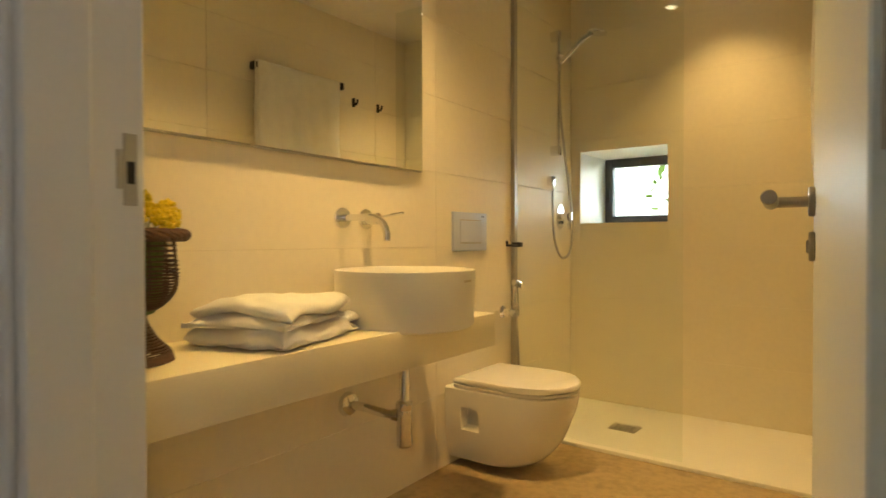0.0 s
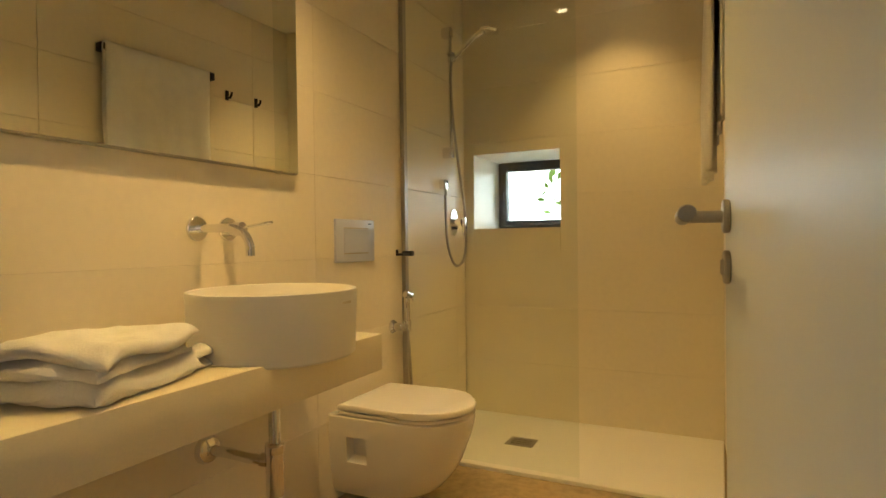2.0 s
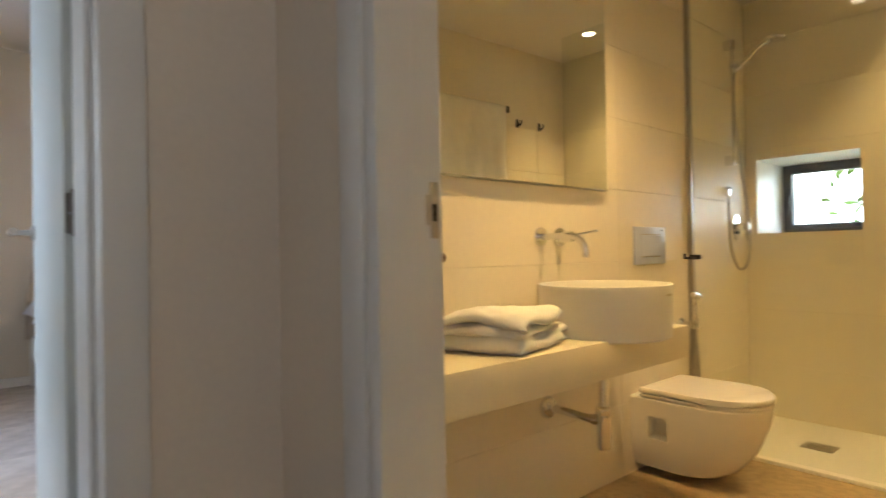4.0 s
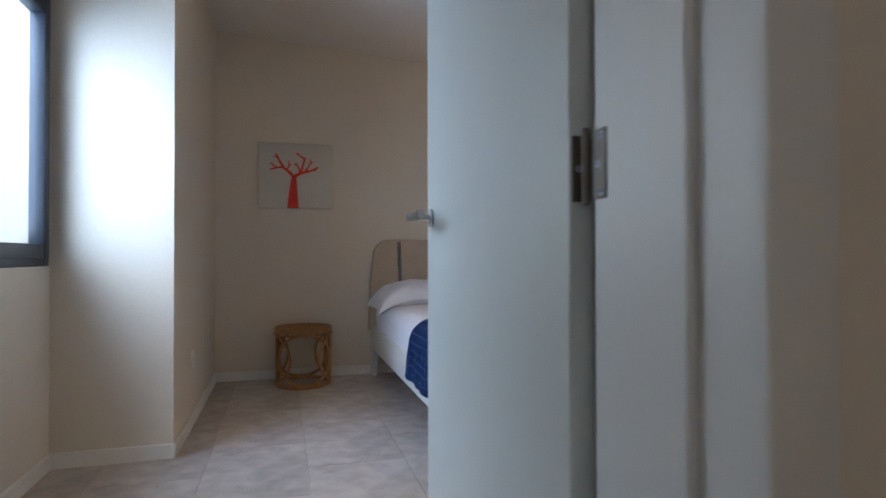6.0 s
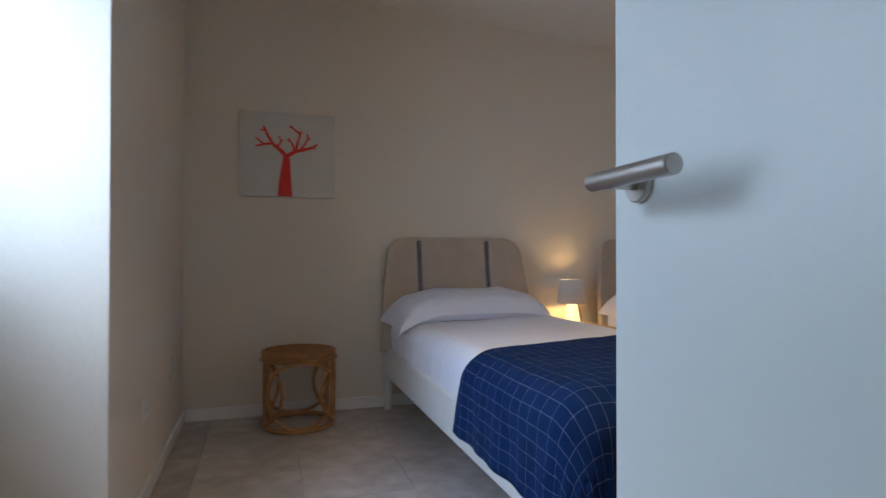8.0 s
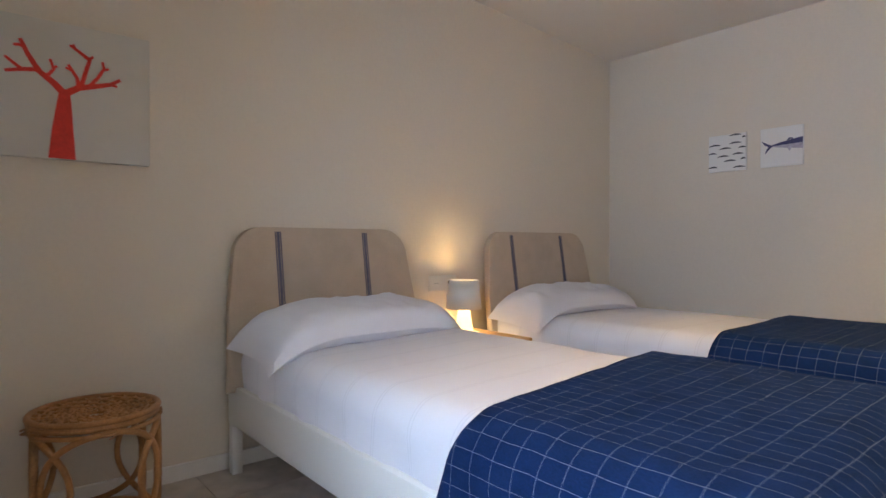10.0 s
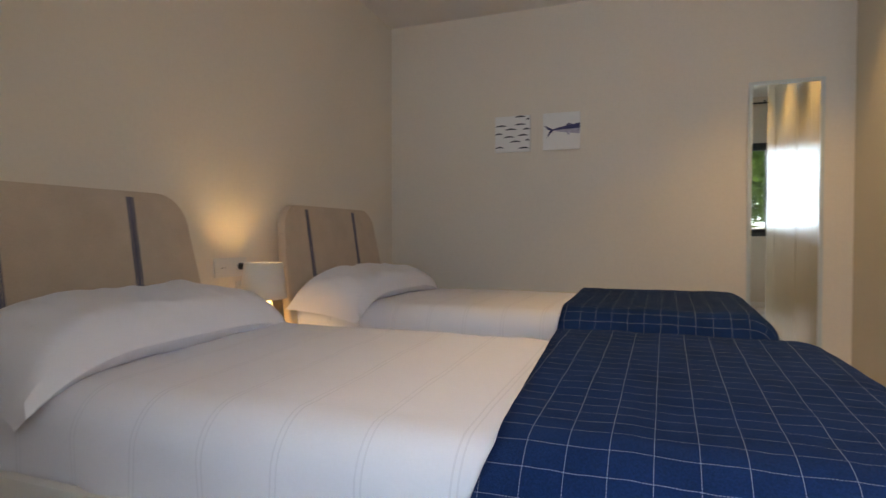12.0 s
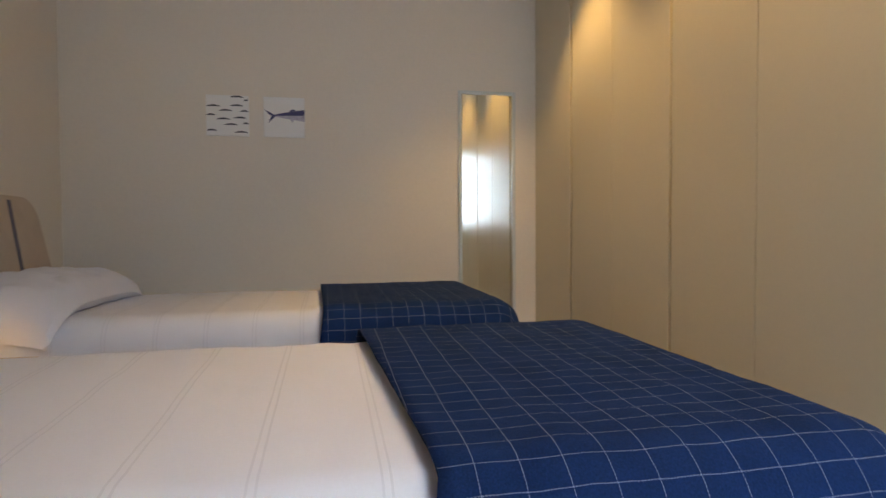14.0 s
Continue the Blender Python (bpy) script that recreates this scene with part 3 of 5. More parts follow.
# wall tap
tap = thing("basin_tap", "chrome wall mounted tap with curved spout", "tap")
for ty, nm in ((1.165, "spout_rosette"), (1.275, "lever_rosette")):
    part(nm, lathe([(0.034, 0), (0.034, 0.006), (0.032, 0.008), (0, 0.008)], 36, None, pose(0.0005, ty, 1.0, 0, 90)), CHROME, tap)
part("spout", tube(curve_pts([(0.006, 1.165, 1.0), (0.07, 1.168, 1.0), (0.125, 1.172, 1.0), (0.165, 1.175, 0.985), (0.183, 1.177, 0.955), (0.185, 1.177, 0.925)], 8), 0.0115, 20), CHROME, tap)
part("mixer_body", rod((0.006, 1.275, 1.0), (0.062, 1.275, 1.0), 0.020, 28), CHROME, tap)
part("lever", rod((0.055, 1.275, 1.003), (0.150, 1.300, 1.018), 0.0045, 14), CHROME, tap)

# flush plate
fl = thing("flush_plate", "grey satin dual flush plate, blue daylight reflection in its colour", "flush plate")
part("plate", box(0.001, 0.013, 1.785, 2.045, 0.882, 1.047, 0.003, 2), SATIN_BLUED, fl)
part("button", box(0.0132, 0.0158, 1.832, 1.998, 0.918, 1.011, 0.0012, 1), SATIN_BLUED, fl)
for gz in (0.9155, 1.0135):
    part("groove", box(0.0131, 0.0135, 1.832, 1.998, gz - 0.0016, gz + 0.0016), AGED, fl)
part("lettering_bar", box(0.0132, 0.0136, 1.998, 2.022, 1.030, 1.034), NAVY, fl)


def d_outline(length, half, n=18, back=0.0, marks=()):
    """Toilet outline: straight back, rounded front, along +x; marks: further points on the straight sides."""
    pts = [(back, -half)] + [(x, -half) for x in marks]
    s = length - half * 1.08
    for i in range(n + 1):
        a = -math.pi / 2 + math.pi * i / n
        pts.append((s + half * 1.08 * math.cos(a), half * math.sin(a)))
    pts += [(x, half) for x in reversed(marks)]
    pts.append((back, half))
    return pts


wc = thing("toilet", "white wall hung toilet with closed lid", "toilet", pose(0.0, 1.915, 0))
bm = bmesh.new()
sections = [(0.030, 0.29, 0.128), (0.037, 0.33, 0.145), (0.060, 0.365, 0.155), (0.10, 0.402, 0.164), (0.135, 0.427, 0.169), (0.165, 0.443, 0.172), (0.258, 0.480, 0.177), (0.31, 0.492, 0.178), (0.326, 0.494, 0.178), (0.332, 0.488, 0.173)]
rings = [[bm.verts.new((x + 0.002, y, z)) for x, y in d_outline(L, h, marks=(0.075, 0.160))] for z, L, h in sections]
count = len(rings[0])
pockets = []
for k, (a, c) in enumerate(zip(rings, rings[1:])):
    for i in range(count):
        j = (i + 1) % count
        if k == 5 and i in (1, count - 3):
            pockets.append((a[i], a[j], c[j], c[i]))
        else:
            bm.faces.new((a[i], a[j], c[j], c[i]))
bm.faces.new(rings[0][::-1])
bm.faces.new(rings[-1])
# the fixing pockets are sunk into both sides
for quad in pockets:
    inn = [bm.verts.new((v.co.x, v.co.y * 0.74, v.co.z)) for v in quad]
    inn[0].co.z += 0.012
    inn[1].co.z += 0.012
    for i in range(4):
        bm.faces.new((quad[i], quad[(i + 1) % 4], inn[(i + 1) % 4], inn[i]))
    bm.faces.new(inn)
part("bowl", bm, CERAMIC, wc)
part("seat", prism([(x + 0.045, y) for x, y in d_outline(0.452, 0.178)], 0.335, 0.346, None, 0.003), CERAMIC, wc)
part("lid", prism([(x + 0.045, y) for x, y in d_outline(0.455, 0.181)], 0.349, 0.372, None, 0.009, None, 4), CERAMIC, wc)
for s in (-1, 1):
    part("hinge_block", box(0.028, 0.050, s * 0.08 - 0.02, s * 0.08 + 0.02, 0.333, 0.352, 0.004, 2), CHROME, wc)
# bidet spray
bs = thing("bidet_spray", "chrome bidet hand spray on a wall valve", "hand spray")
part("valve", rod((0.0, 2.20, 0.588), (0.055, 2.20, 0.588), 0.017, 24), CHROME, bs)
part("rosette", lathe([(0.030, 0), (0.030, 0.005), (0.022, 0.014), (0, 0.014)], 28, None, pose(0.0005, 2.20, 0.588, 0, 90)), CHROME, bs)
part("elbow", rod((0.045, 2.18, 0.588), (0.045, 2.262, 0.588), 0.012, 20), CHROME, bs)
part("holder", rod((0.045, 2.255, 0.565), (0.045, 2.255, 0.612), 0.017, 20), CHROME, bs)
part("spray_handle", tube([(0.045, 2.255, 0.60), (0.045, 2.255, 0.66), (0.045, 2.252, 0.70), (0.050, 2.243, 0.722)], 0.0125, 16), CHROME, bs)
part("spray_head", rod((0.050, 2.225, 0.730), (0.062, 2.262, 0.715), 0.016, 20), CHROME, bs)
part("trigger", rod((0.056, 2.262, 0.722), (0.060, 2.283, 0.690), 0.004, 10), CHROME, bs)
part("hose", tube(curve_pts([(0.045, 2.255, 0.56), (0.044, 2.250, 0.42), (0.048, 2.246, 0.28), (0.050, 2.268, 0.20), (0.047, 2.282, 0.30), (0.042, 2.276, 0.45), (0.040, 2.262, 0.565)], 10), 0.007, 10), STEEL, bs)

# shower set
sh = thing("shower_set", "chrome shower rail with hand shower and hose", "shower")
SY = 2.735
part("rail", rod((0.045, SY, 1.40), (0.045, SY, 2.06), 0.009, 20), CHROME, sh)
for z in (1.415, 2.035):
    part("rail_bracket", box(0.0005, 0.056, SY - 0.016, SY + 0.016, z - 0.026, z + 0.026, 0.004, 2), CHROME, sh)
part("slider", lathe([(0, -0.022), (0.02, -0.022), (0.022, -0.018), (0.022, 0.018), (0.02, 0.022), (0, 0.022)], 24, None, pose(0.052, SY, 1.905)), CHROME, sh)
part("slider_knob", rod((0.05, SY - 0.045, 1.918), (0.05, SY, 1.908), 0.010, 16), CHROME, sh)
part("hand_shower", tube(curve_pts([(0.055, SY, 1.885), (0.11, SY - 0.004, 1.925), (0.19, SY - 0.01, 1.985), (0.235, SY - 0.012, 2.004)], 6), lambda u: 0.0105 + 0.004 * u, 16), CHROME, sh)
part("shower_face", lathe([(0, 0.014), (0.03, 0.012), (0.048, 0.005), (0.050, -0.002), (0.047, -0.008), (0, -0.008)], 32, None, pose(0.268, SY - 0.014, 2.002, 0, 10)), CHROME, sh)
part("outlet_elbow", box(0.0005, 0.034, 2.675, 2.725, 1.225, 1.275, 0.005, 2), CHROME, sh)
part("outlet_nipple", rod((0.026, 2.70, 1.195), (0.026, 2.70, 1.228), 0.009, 16), CHROME, sh)
part("hose", tube(curve_pts([(0.026, 2.70, 1.20), (0.030, 2.695, 1.08), (0.036, 2.70, 0.94), (0.05, 2.74, 0.845), (0.06, 2.80, 0.835), (0.066, 2.85, 0.89), (0.068, 2.862, 1.02), (0.066, 2.83, 1.20), (0.064, 2.77, 1.40), (0.066, 2.715, 1.60), (0.066, 2.695, 1.76), (0.062, 2.712, 1.86), (0.056, SY, 1.885)], 10), 0.0068, 10), STEEL, sh)
mx = thing("shower_mixer", "chrome concealed shower mixer with lever", "tap")
part("rosette", lathe([(0.058, 0), (0.058, 0.005), (0.055, 0.008), (0, 0.008)], 40, None, pose(0.0005, 2.845, 1.06, 0, 90) @ Matrix.Diagonal((1.25, 0.8, 1, 1))), CHROME, mx)
part("body", rod((0.006, 2.845, 1.06), (0.055, 2.845, 1.06), 0.022, 28), CHROME, mx)
part("lever", box(0.055, 0.075, 2.832, 2.858, 0.985, 1.085, 0.006, 3), CHROME, mx).matrix_local = pose(0.0, 0.0, 0.0)

# mirror over the counter
mi = thing("wall_mirror", "large frameless mirror with thin metal edge", "mirror")
part("backing", box(0.001, 0.022, 0.300, 1.565, 1.186, 2.06, 0.001, 1), STEEL, mi)
part("mirror_glass", box(0.0225, 0.025, 0.303, 1.562, 1.190, 2.057), MIRROR, mi)

# towel rail, hanging towel and hooks on the east wall


def east_pose(y, z=0.0):
    """Local x along the wall (towards the door), y out of the wall into the room."""
    return pose(east_x(y), y, z, 0, 0, 92.4)


rail = thing("towel_rail", "black metal towel rail on the tiled wall", "towel rail", east_pose(2.05, 1.88))
part("bar", rod((-0.30, 0.070, 0), (0.30, 0.070, 0), 0.007, 16), BLACK, rail)
for s in (-0.29, 0.29):
    part("bracket", box(s - 0.014, s + 0.014, 0.002, 0.079, -0.020, 0.020, 0.003, 2), BLACK, rail)
for y in (2.50, 2.72):
    hk = thing("robe_hook", "small black robe hook on the tiled wall", "hook", east_pose(y, 1.82), "robe hooks")
    part("plate", box(-0.011, 0.011, 0.001, 0.010, -0.028, 0.028, 0.003, 2), BLACK, hk)
    part("peg", tube([(0, 0.008, -0.012), (0, 0.030, -0.016), (0, 0.042, -0.002), (0, 0.044, 0.014)], 0.007, 12), BLACK, hk)


def hung_towel(name, label, x0, x1, drop_front, drop_back, m):
    """Towel over a rail: out at y, folds down both sides, with thickness and soft waves."""
    bm = bmesh.new()
    nx, path = 22, []
    zz = [(-drop_back + drop_back * i / 14) for i in range(15)]
    path += [(0.052, z) for z in zz]
    path += [(0.052 + 0.018 * (1 - math.cos(a)), 0.014 * math.sin(a)) for a in (math.pi * i / 8 for i in range(1, 8))]
    path += [(0.090, -drop_front * i / 22) for i in range(23)]
    grid = []
    for i in range(nx + 1):
        u = i / nx
        x = x0 + (x1 - x0) * u
        row = []
        for yy, z in path:
            w = min(1.0, abs(z) / 0.5)
            wave = 0.010 * math.sin(u * 15 + 0.4) * w + 0.006 * math.sin(u * 31 + z * 4) * w
            row.append(bm.verts.new((x + 0.01 * w * math.sin(z * 7), yy + (wave if yy > 0.07 else -wave * 0.5), z)))
        grid.append(row)
    for a, c in zip(grid, grid[1:]):
        for k in range(len(a) - 1):
            bm.faces.new((a[k], a[k + 1], c[k + 1], c[k]))
    t = solo(name, bm, TOWEL, label, "towel", "", "", m)
    so = t.modifiers.new("thickness", "SOLIDIFY")
    so.thickness = 0.011
    return t


hung_towel("hanging_towel", "white terry towel folded over the black rail", -0.305, 0.262, 0.74, 0.60, east_pose(2.05, 1.888))


def folded_towel(x, y, z, w, d, h, rz, layers, label):
    """Soft stack of cloth layers joined by a rolled fold along one long edge."""
    t = thing("folded_towel", label, "towel", pose(x, y, z, 0, 0, rz), "folded towels")
    hh = h / layers
    nu, nv, nr = 30, 36, 8
    for k in range(layers):
        rnd = random.Random(int(1000 * (x + y)) + k)
        ox, oy, tw = rnd.uniform(-0.006, 0.006), rnd.uniform(-0.006, 0.006), radians(rnd.uniform(-2.5, 2.5))
        bm = bmesh.new()
        rows = []
        for side in (1, -1):
            for i in range(nu + 1):
                for j in range(nv + 1):
                    if side < 0 and (i in (0, nu) or j in (0, nv)):
                        continue
                    u, v = 2 * i / nu - 1, 2 * j / nv - 1
                    eu, ev = math.sin(u * math.pi / 2), math.sin(v * math.pi / 2)
                    px, py = eu * w / 2, ev * d / 2
                    p = Vector((px * 11 + k * 3.1, py * 11 + x * 40, k * 5 + z * 30))
                    edge = (max(0.0, 1 - abs(eu) ** 14) * max(0.0, 1 - abs(ev) ** 16)) ** 0.5
                    px += 0.018 * noise.noise(Vector((3.0 + k, py * 14, z * 9)))
                    py += 0.018 * noise.noise(Vector((px * 14, 7.0 + k, z * 9)))
                    sag = 0.022 * noise.noise(p * 0.7) * (k + 1) / layers - 0.20 * max(0.0, abs(eu * w / 2) - w * 0.30) - 0.14 * max(0.0, abs(ev * d / 2) - d * 0.34)
                    zz = hh * 0.5 + side * hh * 0.54 * edge + (sag if k or side > 0 else 0.0) + 0.008 * noise.noise(p * 2.2) * edge
                    if k == 0 and side < 0:
                        zz = max(zz, 0.0)
                    qx, qy = px * math.cos(tw) - py * math.sin(tw) + ox, px * math.sin(tw) + py * math.cos(tw) + oy
                    rows.append(((side, i, j), (qx, qy, max(0.001, zz + hh * k))))
        vs_ = {key: bm.verts.new(co) for key, co in rows}
        for side in (1, -1):
            for i in range(nu):
                for j in range(nv):
                    bm.faces.new([vs_.get((side, a, b)) or vs_[1, a, b] for a, b in ((i, j), (i + 1, j), (i + 1, j + 1), (i, j + 1))])
        part("fold", bm, TOWEL, t)
    return t


folded_towel(0.184, 0.752, 0.676, 0.285, 0.300, 0.052, 13, 1, "white folded terry hand towel on the stone counter")
folded_towel(0.182, 0.748, 0.723, 0.270, 0.290, 0.060, 18, 2, "white folded terry towel on top of the stack")
folded_towel(0.176, 0.938, 0.676, 0.160, 0.145, 0.042, 20, 2, "small white folded face cloth beside the basin")

# wicker urn with flowers
urn = thing("wicker_urn", "dark wicker urn planter with yellow flowers", "planter", pose(0.165, 0.405, 0.675))
profile = curve_pts([(0.088, 0, 0.004), (0.082, 0, 0.02), (0.055, 0, 0.05), (0.037, 0, 0.085), (0.040, 0, 0.10), (0.070, 0, 0.118), (0.094, 0, 0.15), (0.096, 0, 0.19), (0.092, 0, 0.25)], 6)
for p in profile[::1]:
    pts = [(p.x * math.cos(a) * (1 + 0.012 * math.sin(9 * a + p.z * 90)), p.x * math.sin(a) * (1 + 0.012 * math.sin(9 * a + p.z * 90)), p.z) for a in (2 * math.pi * i / 30 for i in range(30))]
    part("wicker_ring", tube(pts, 0.0021, 5, None, True), WICKER, urn)
for k in range(14):
    a = 2 * math.pi * k / 14
    part("wicker_stake", tube([(q.x * math.cos(a) * 0.985, q.x * math.sin(a) * 0.985, q.z) for q in profile[::3]], 0.0022, 5), WICKER, urn)
for k in range(5):
    pts = [((0.106 + 0.012 * math.sin(6 * a + k * 1.3)) * math.cos(a), (0.106 + 0.012 * math.sin(6 * a + k * 1.3)) * math.sin(a), 0.262 + 0.009 * math.cos(6 * a + k * 1.3)) for a in (2 * math.pi * i / 60 for i in range(60))]
    part("braided_rim", tube(pts, 0.0055, 6, None, True), WICKER, urn)
part("liner", lathe([(0, 0.10), (0.05, 0.10), (0.066, 0.12), (0.070, 0.25), (0.066, 0.25), (0.05, 0.24), (0, 0.24)], 28), GREEN, urn, "dark green inner pot")
rnd = random.Random(4)
for k in range(34):
    a, r = rnd.uniform(0, 6.28), 0.095 * math.sqrt(rnd.random())
    h = 0.368 - 0.8 * r + rnd.uniform(-0.015, 0.012)
    part("stem", tube([(r * 0.5 * math.cos(a), r * 0.5 * math.sin(a), 0.24), (r * math.cos(a), r * math.sin(a), h)], 0.0016, 4), GREEN, urn)
    bm = bmesh.new()
    for q in range(34):
        v = Vector((rnd.gauss(0, 1), rnd.gauss(0, 1), rnd.gauss(0, 1))).normalized() * 0.021 * rnd.uniform(0.6, 1)
        bmesh.ops.create_icosphere(bm, subdivisions=1, radius=0.0055 * rnd.uniform(0.7, 1.2), matrix=Matrix.Translation((r * math.cos(a) + v.x, r * math.sin(a) + v.y, h + v.z * 0.7)))
    part("flower_head", bm, YELLOW, urn)


def downlight(x, y, z, m=None):
    d = thing("ceiling_downlight", "small round recessed ceiling spotlight, lit", "ceiling light", m or pose(x, y, z), "recessed ceiling lights")
    part("ring", lathe([(0.034, -0.001), (0.034, -0.005), (0.040, -0.006), (0.044, -0.001)], 36), SOLID, d)
    part("lens", lathe([(0, -0.0025), (0.033, -0.0025)], 36), SPOT_LIT, d, "glowing warm lens")


for sx, sy, sz, se in SPOTS:
    downlight(sx, sy, sz)
for sx, sy, se in BED_SPOTS:
    downlight(sx, sy, bed_ceiling(sy))

# ---- bedroom ----


def drape(bm, uvl, x0, x1, ya, yb, xf, ztop, over_x, over_a, over_b, radius, seed, step=0.03, waves=0.006, skew=0.0, slant=0.0, tilt=0.0):
    """Cloth laid over a box top between ya and yb, ending at x0 and hanging over the foot xf by over_x and over the sides."""
    rnd = random.Random(seed)
    ph = [rnd.uniform(0, 6.28) for _ in range(6)]
    nu, nv = max(4, int((x1 - x0) / step)), max(8, int((yb - ya + over_a + over_b) / step))
    grid = {}
    for i in range(nu + 1):
        for j in range(nv + 1):
            v = ya - over_a + (yb - ya + over_a + over_b) * j / nv
            head = x0 - slant * (min(max(v, ya), yb) - ya) / (yb - ya) - (0.3 * slant / 0.06) * max(0.0, ya + 0.06 - v)
            u = head + (x1 - head) * i / nu
            foot_x = xf + skew * (yb - v) / (yb - ya)
            du = max(0.0, u - foot_x + radius)
            dv = (ya + radius - v) if v < ya + radius else ((yb - radius) - v if v > yb - radius else 0.0)
            d = math.hypot(du, dv)
            cx, cy = min(u, foot_x - radius), min(max(v, ya + radius), yb - radius)
            if d > 1e-6:
                nxx, nyy = du / d, -dv / d
                arc = radius * math.pi / 2
                if d < arc:
                    hh, dz = radius * math.sin(d / radius), radius * (1 - math.cos(d / radius))
                else:
                    hh, dz = radius, radius + (d - arc)
                fall = max(0.0, d - arc)
                along = u * abs(nyy) + v * abs(nxx)
                hh += fall * 0.04 + waves * min(1, fall / 0.1) * (1.3 * math.sin(along * 17 + ph[0]) + math.sin(along * 37 + ph[1]))
                p = Vector((cx + nxx * hh, cy + nyy * hh, ztop - dz))
            else:
                p = Vector((u, v, ztop))
            p.z += tilt * (min(max(v, ya), yb) - 0.5 * (ya + yb)) + 0.0035 * noise.noise(Vector((u * 6, v * 6, seed))) + 0.0028 * noise.noise(Vector((u * 15, v * 9, seed + 3))) + 0.0016 * noise.noise(Vector((u * 31, v * 31, seed)))
            grid[i, j] = (bm.verts.new(p), (u, v))
    for i in range(nu):
        for j in range(nv):
            f = bm.faces.new([grid[q][0] for q in ((i, j), (i + 1, j), (i + 1, j + 1), (i, j + 1))])
            for loop, q in zip(f.loops, ((i, j), (i + 1, j), (i + 1, j + 1), (i, j + 1))):
                loop[uvl].uv = grid[q][1]


def cloth(name, material, thick, *args):
    bm = bmesh.new()
    uvl = bm.loops.layers.uv.new("cloth")
    drape(bm, uvl, *args)
    ob = part(name, bm, material)
    so = ob.modifiers.new("thickness", "SOLIDIFY")
    so.thickness, so.offset = thick, 1.0
    return ob


def sheet_mat():
    """White cotton with woven double lines across the bed."""
    m = mat("white_striped_cotton", (0.76, 0.76, 0.82), 0.9, vary=0.02, scale=5, fine=200, bump=0.22, bump_scale=17, spec=0.15)
    nt = m.node_tree
    b = nt.nodes["Principled BSDF"]
    bn = b.inputs["Normal"].links[0].from_node
    uv = nt.nodes.new("ShaderNodeUVMap")
    sep = nt.nodes.new("ShaderNodeSeparateXYZ")
    pp = nt.nodes.new("ShaderNodeMath")
    pp.operation = "PINGPONG"
    pp.inputs[1].default_value = 0.085
    sub = nt.nodes.new("ShaderNodeMath")
    sub.operation = "SUBTRACT"
    sub.inputs[1].default_value = 0.006
    ab = nt.nodes.new("ShaderNodeMath")
    ab.operation = "ABSOLUTE"
    lt = nt.nodes.new("ShaderNodeMath")
    lt.operation = "LESS_THAN"
    lt.inputs[1].default_value = 0.0018
    b2 = nt.nodes.new("ShaderNodeBump")
    b2.inputs["Strength"].default_value = 1.0
    b2.inputs["Distance"].default_value = 0.006
    nt.links.new(uv.outputs[0], sep.inputs[0])
    nt.links.new(sep.outputs[0], pp.inputs[0])
    nt.links.new(pp.outputs[0], sub.inputs[0])
    nt.links.new(sub.outputs[0], ab.inputs[0])
    nt.links.new(ab.outputs[0], lt.inputs[0])
    nt.links.new(lt.outputs[0], b2.inputs["Height"])
    nt.links.new(bn.outputs[0], b2.inputs["Normal"])
    nt.links.new(b2.outputs[0], b.inputs["Normal"])
    mix = nt.nodes.new("ShaderNodeMixRGB")
    mix.inputs[2].default_value = (0.69, 0.69, 0.75, 1)
    nt.links.new(b.inputs["Base Color"].links[0].from_socket, mix.inputs[1])
    nt.links.new(lt.outputs[0], mix.inputs[0])
    nt.links.new(mix.outputs[0], b.inputs["Base Color"])
    return m


COVER = sheet_mat()
MATTRESS = mat("white_mattress", (0.72, 0.71, 0.70), 0.9, vary=0.03)


LEAN = 0.15


def headboard_outline(w, top, r, inset=0.055, n=12):
    """Sides that draw in towards broad round corners, with a slightly crowned top."""
    pts = [(0.0, 0.0), (w, 0.0), (w - inset * 0.45, (top - r) * 0.6), (w - inset, top - r)]
    for i in range(1, n + 1):
        a = math.pi / 2 * i / n
        pts.append((w - inset - r + r * math.cos(a), top - r + r * math.sin(a)))
    for i in range(n + 1):
        a = math.pi / 2 + math.pi / 2 * i / n
        pts.append((inset + r + r * math.cos(a), top - r + r * math.sin(a)))
    pts.append((inset * 0.45, (top - r) * 0.6))
    return pts


def leaned(bm, top=1.06):
    """Tips a headboard part back, its top towards the wall."""
    for v in bm.verts:
        v.co.x += LEAN * (top - v.co.z)
    return bm


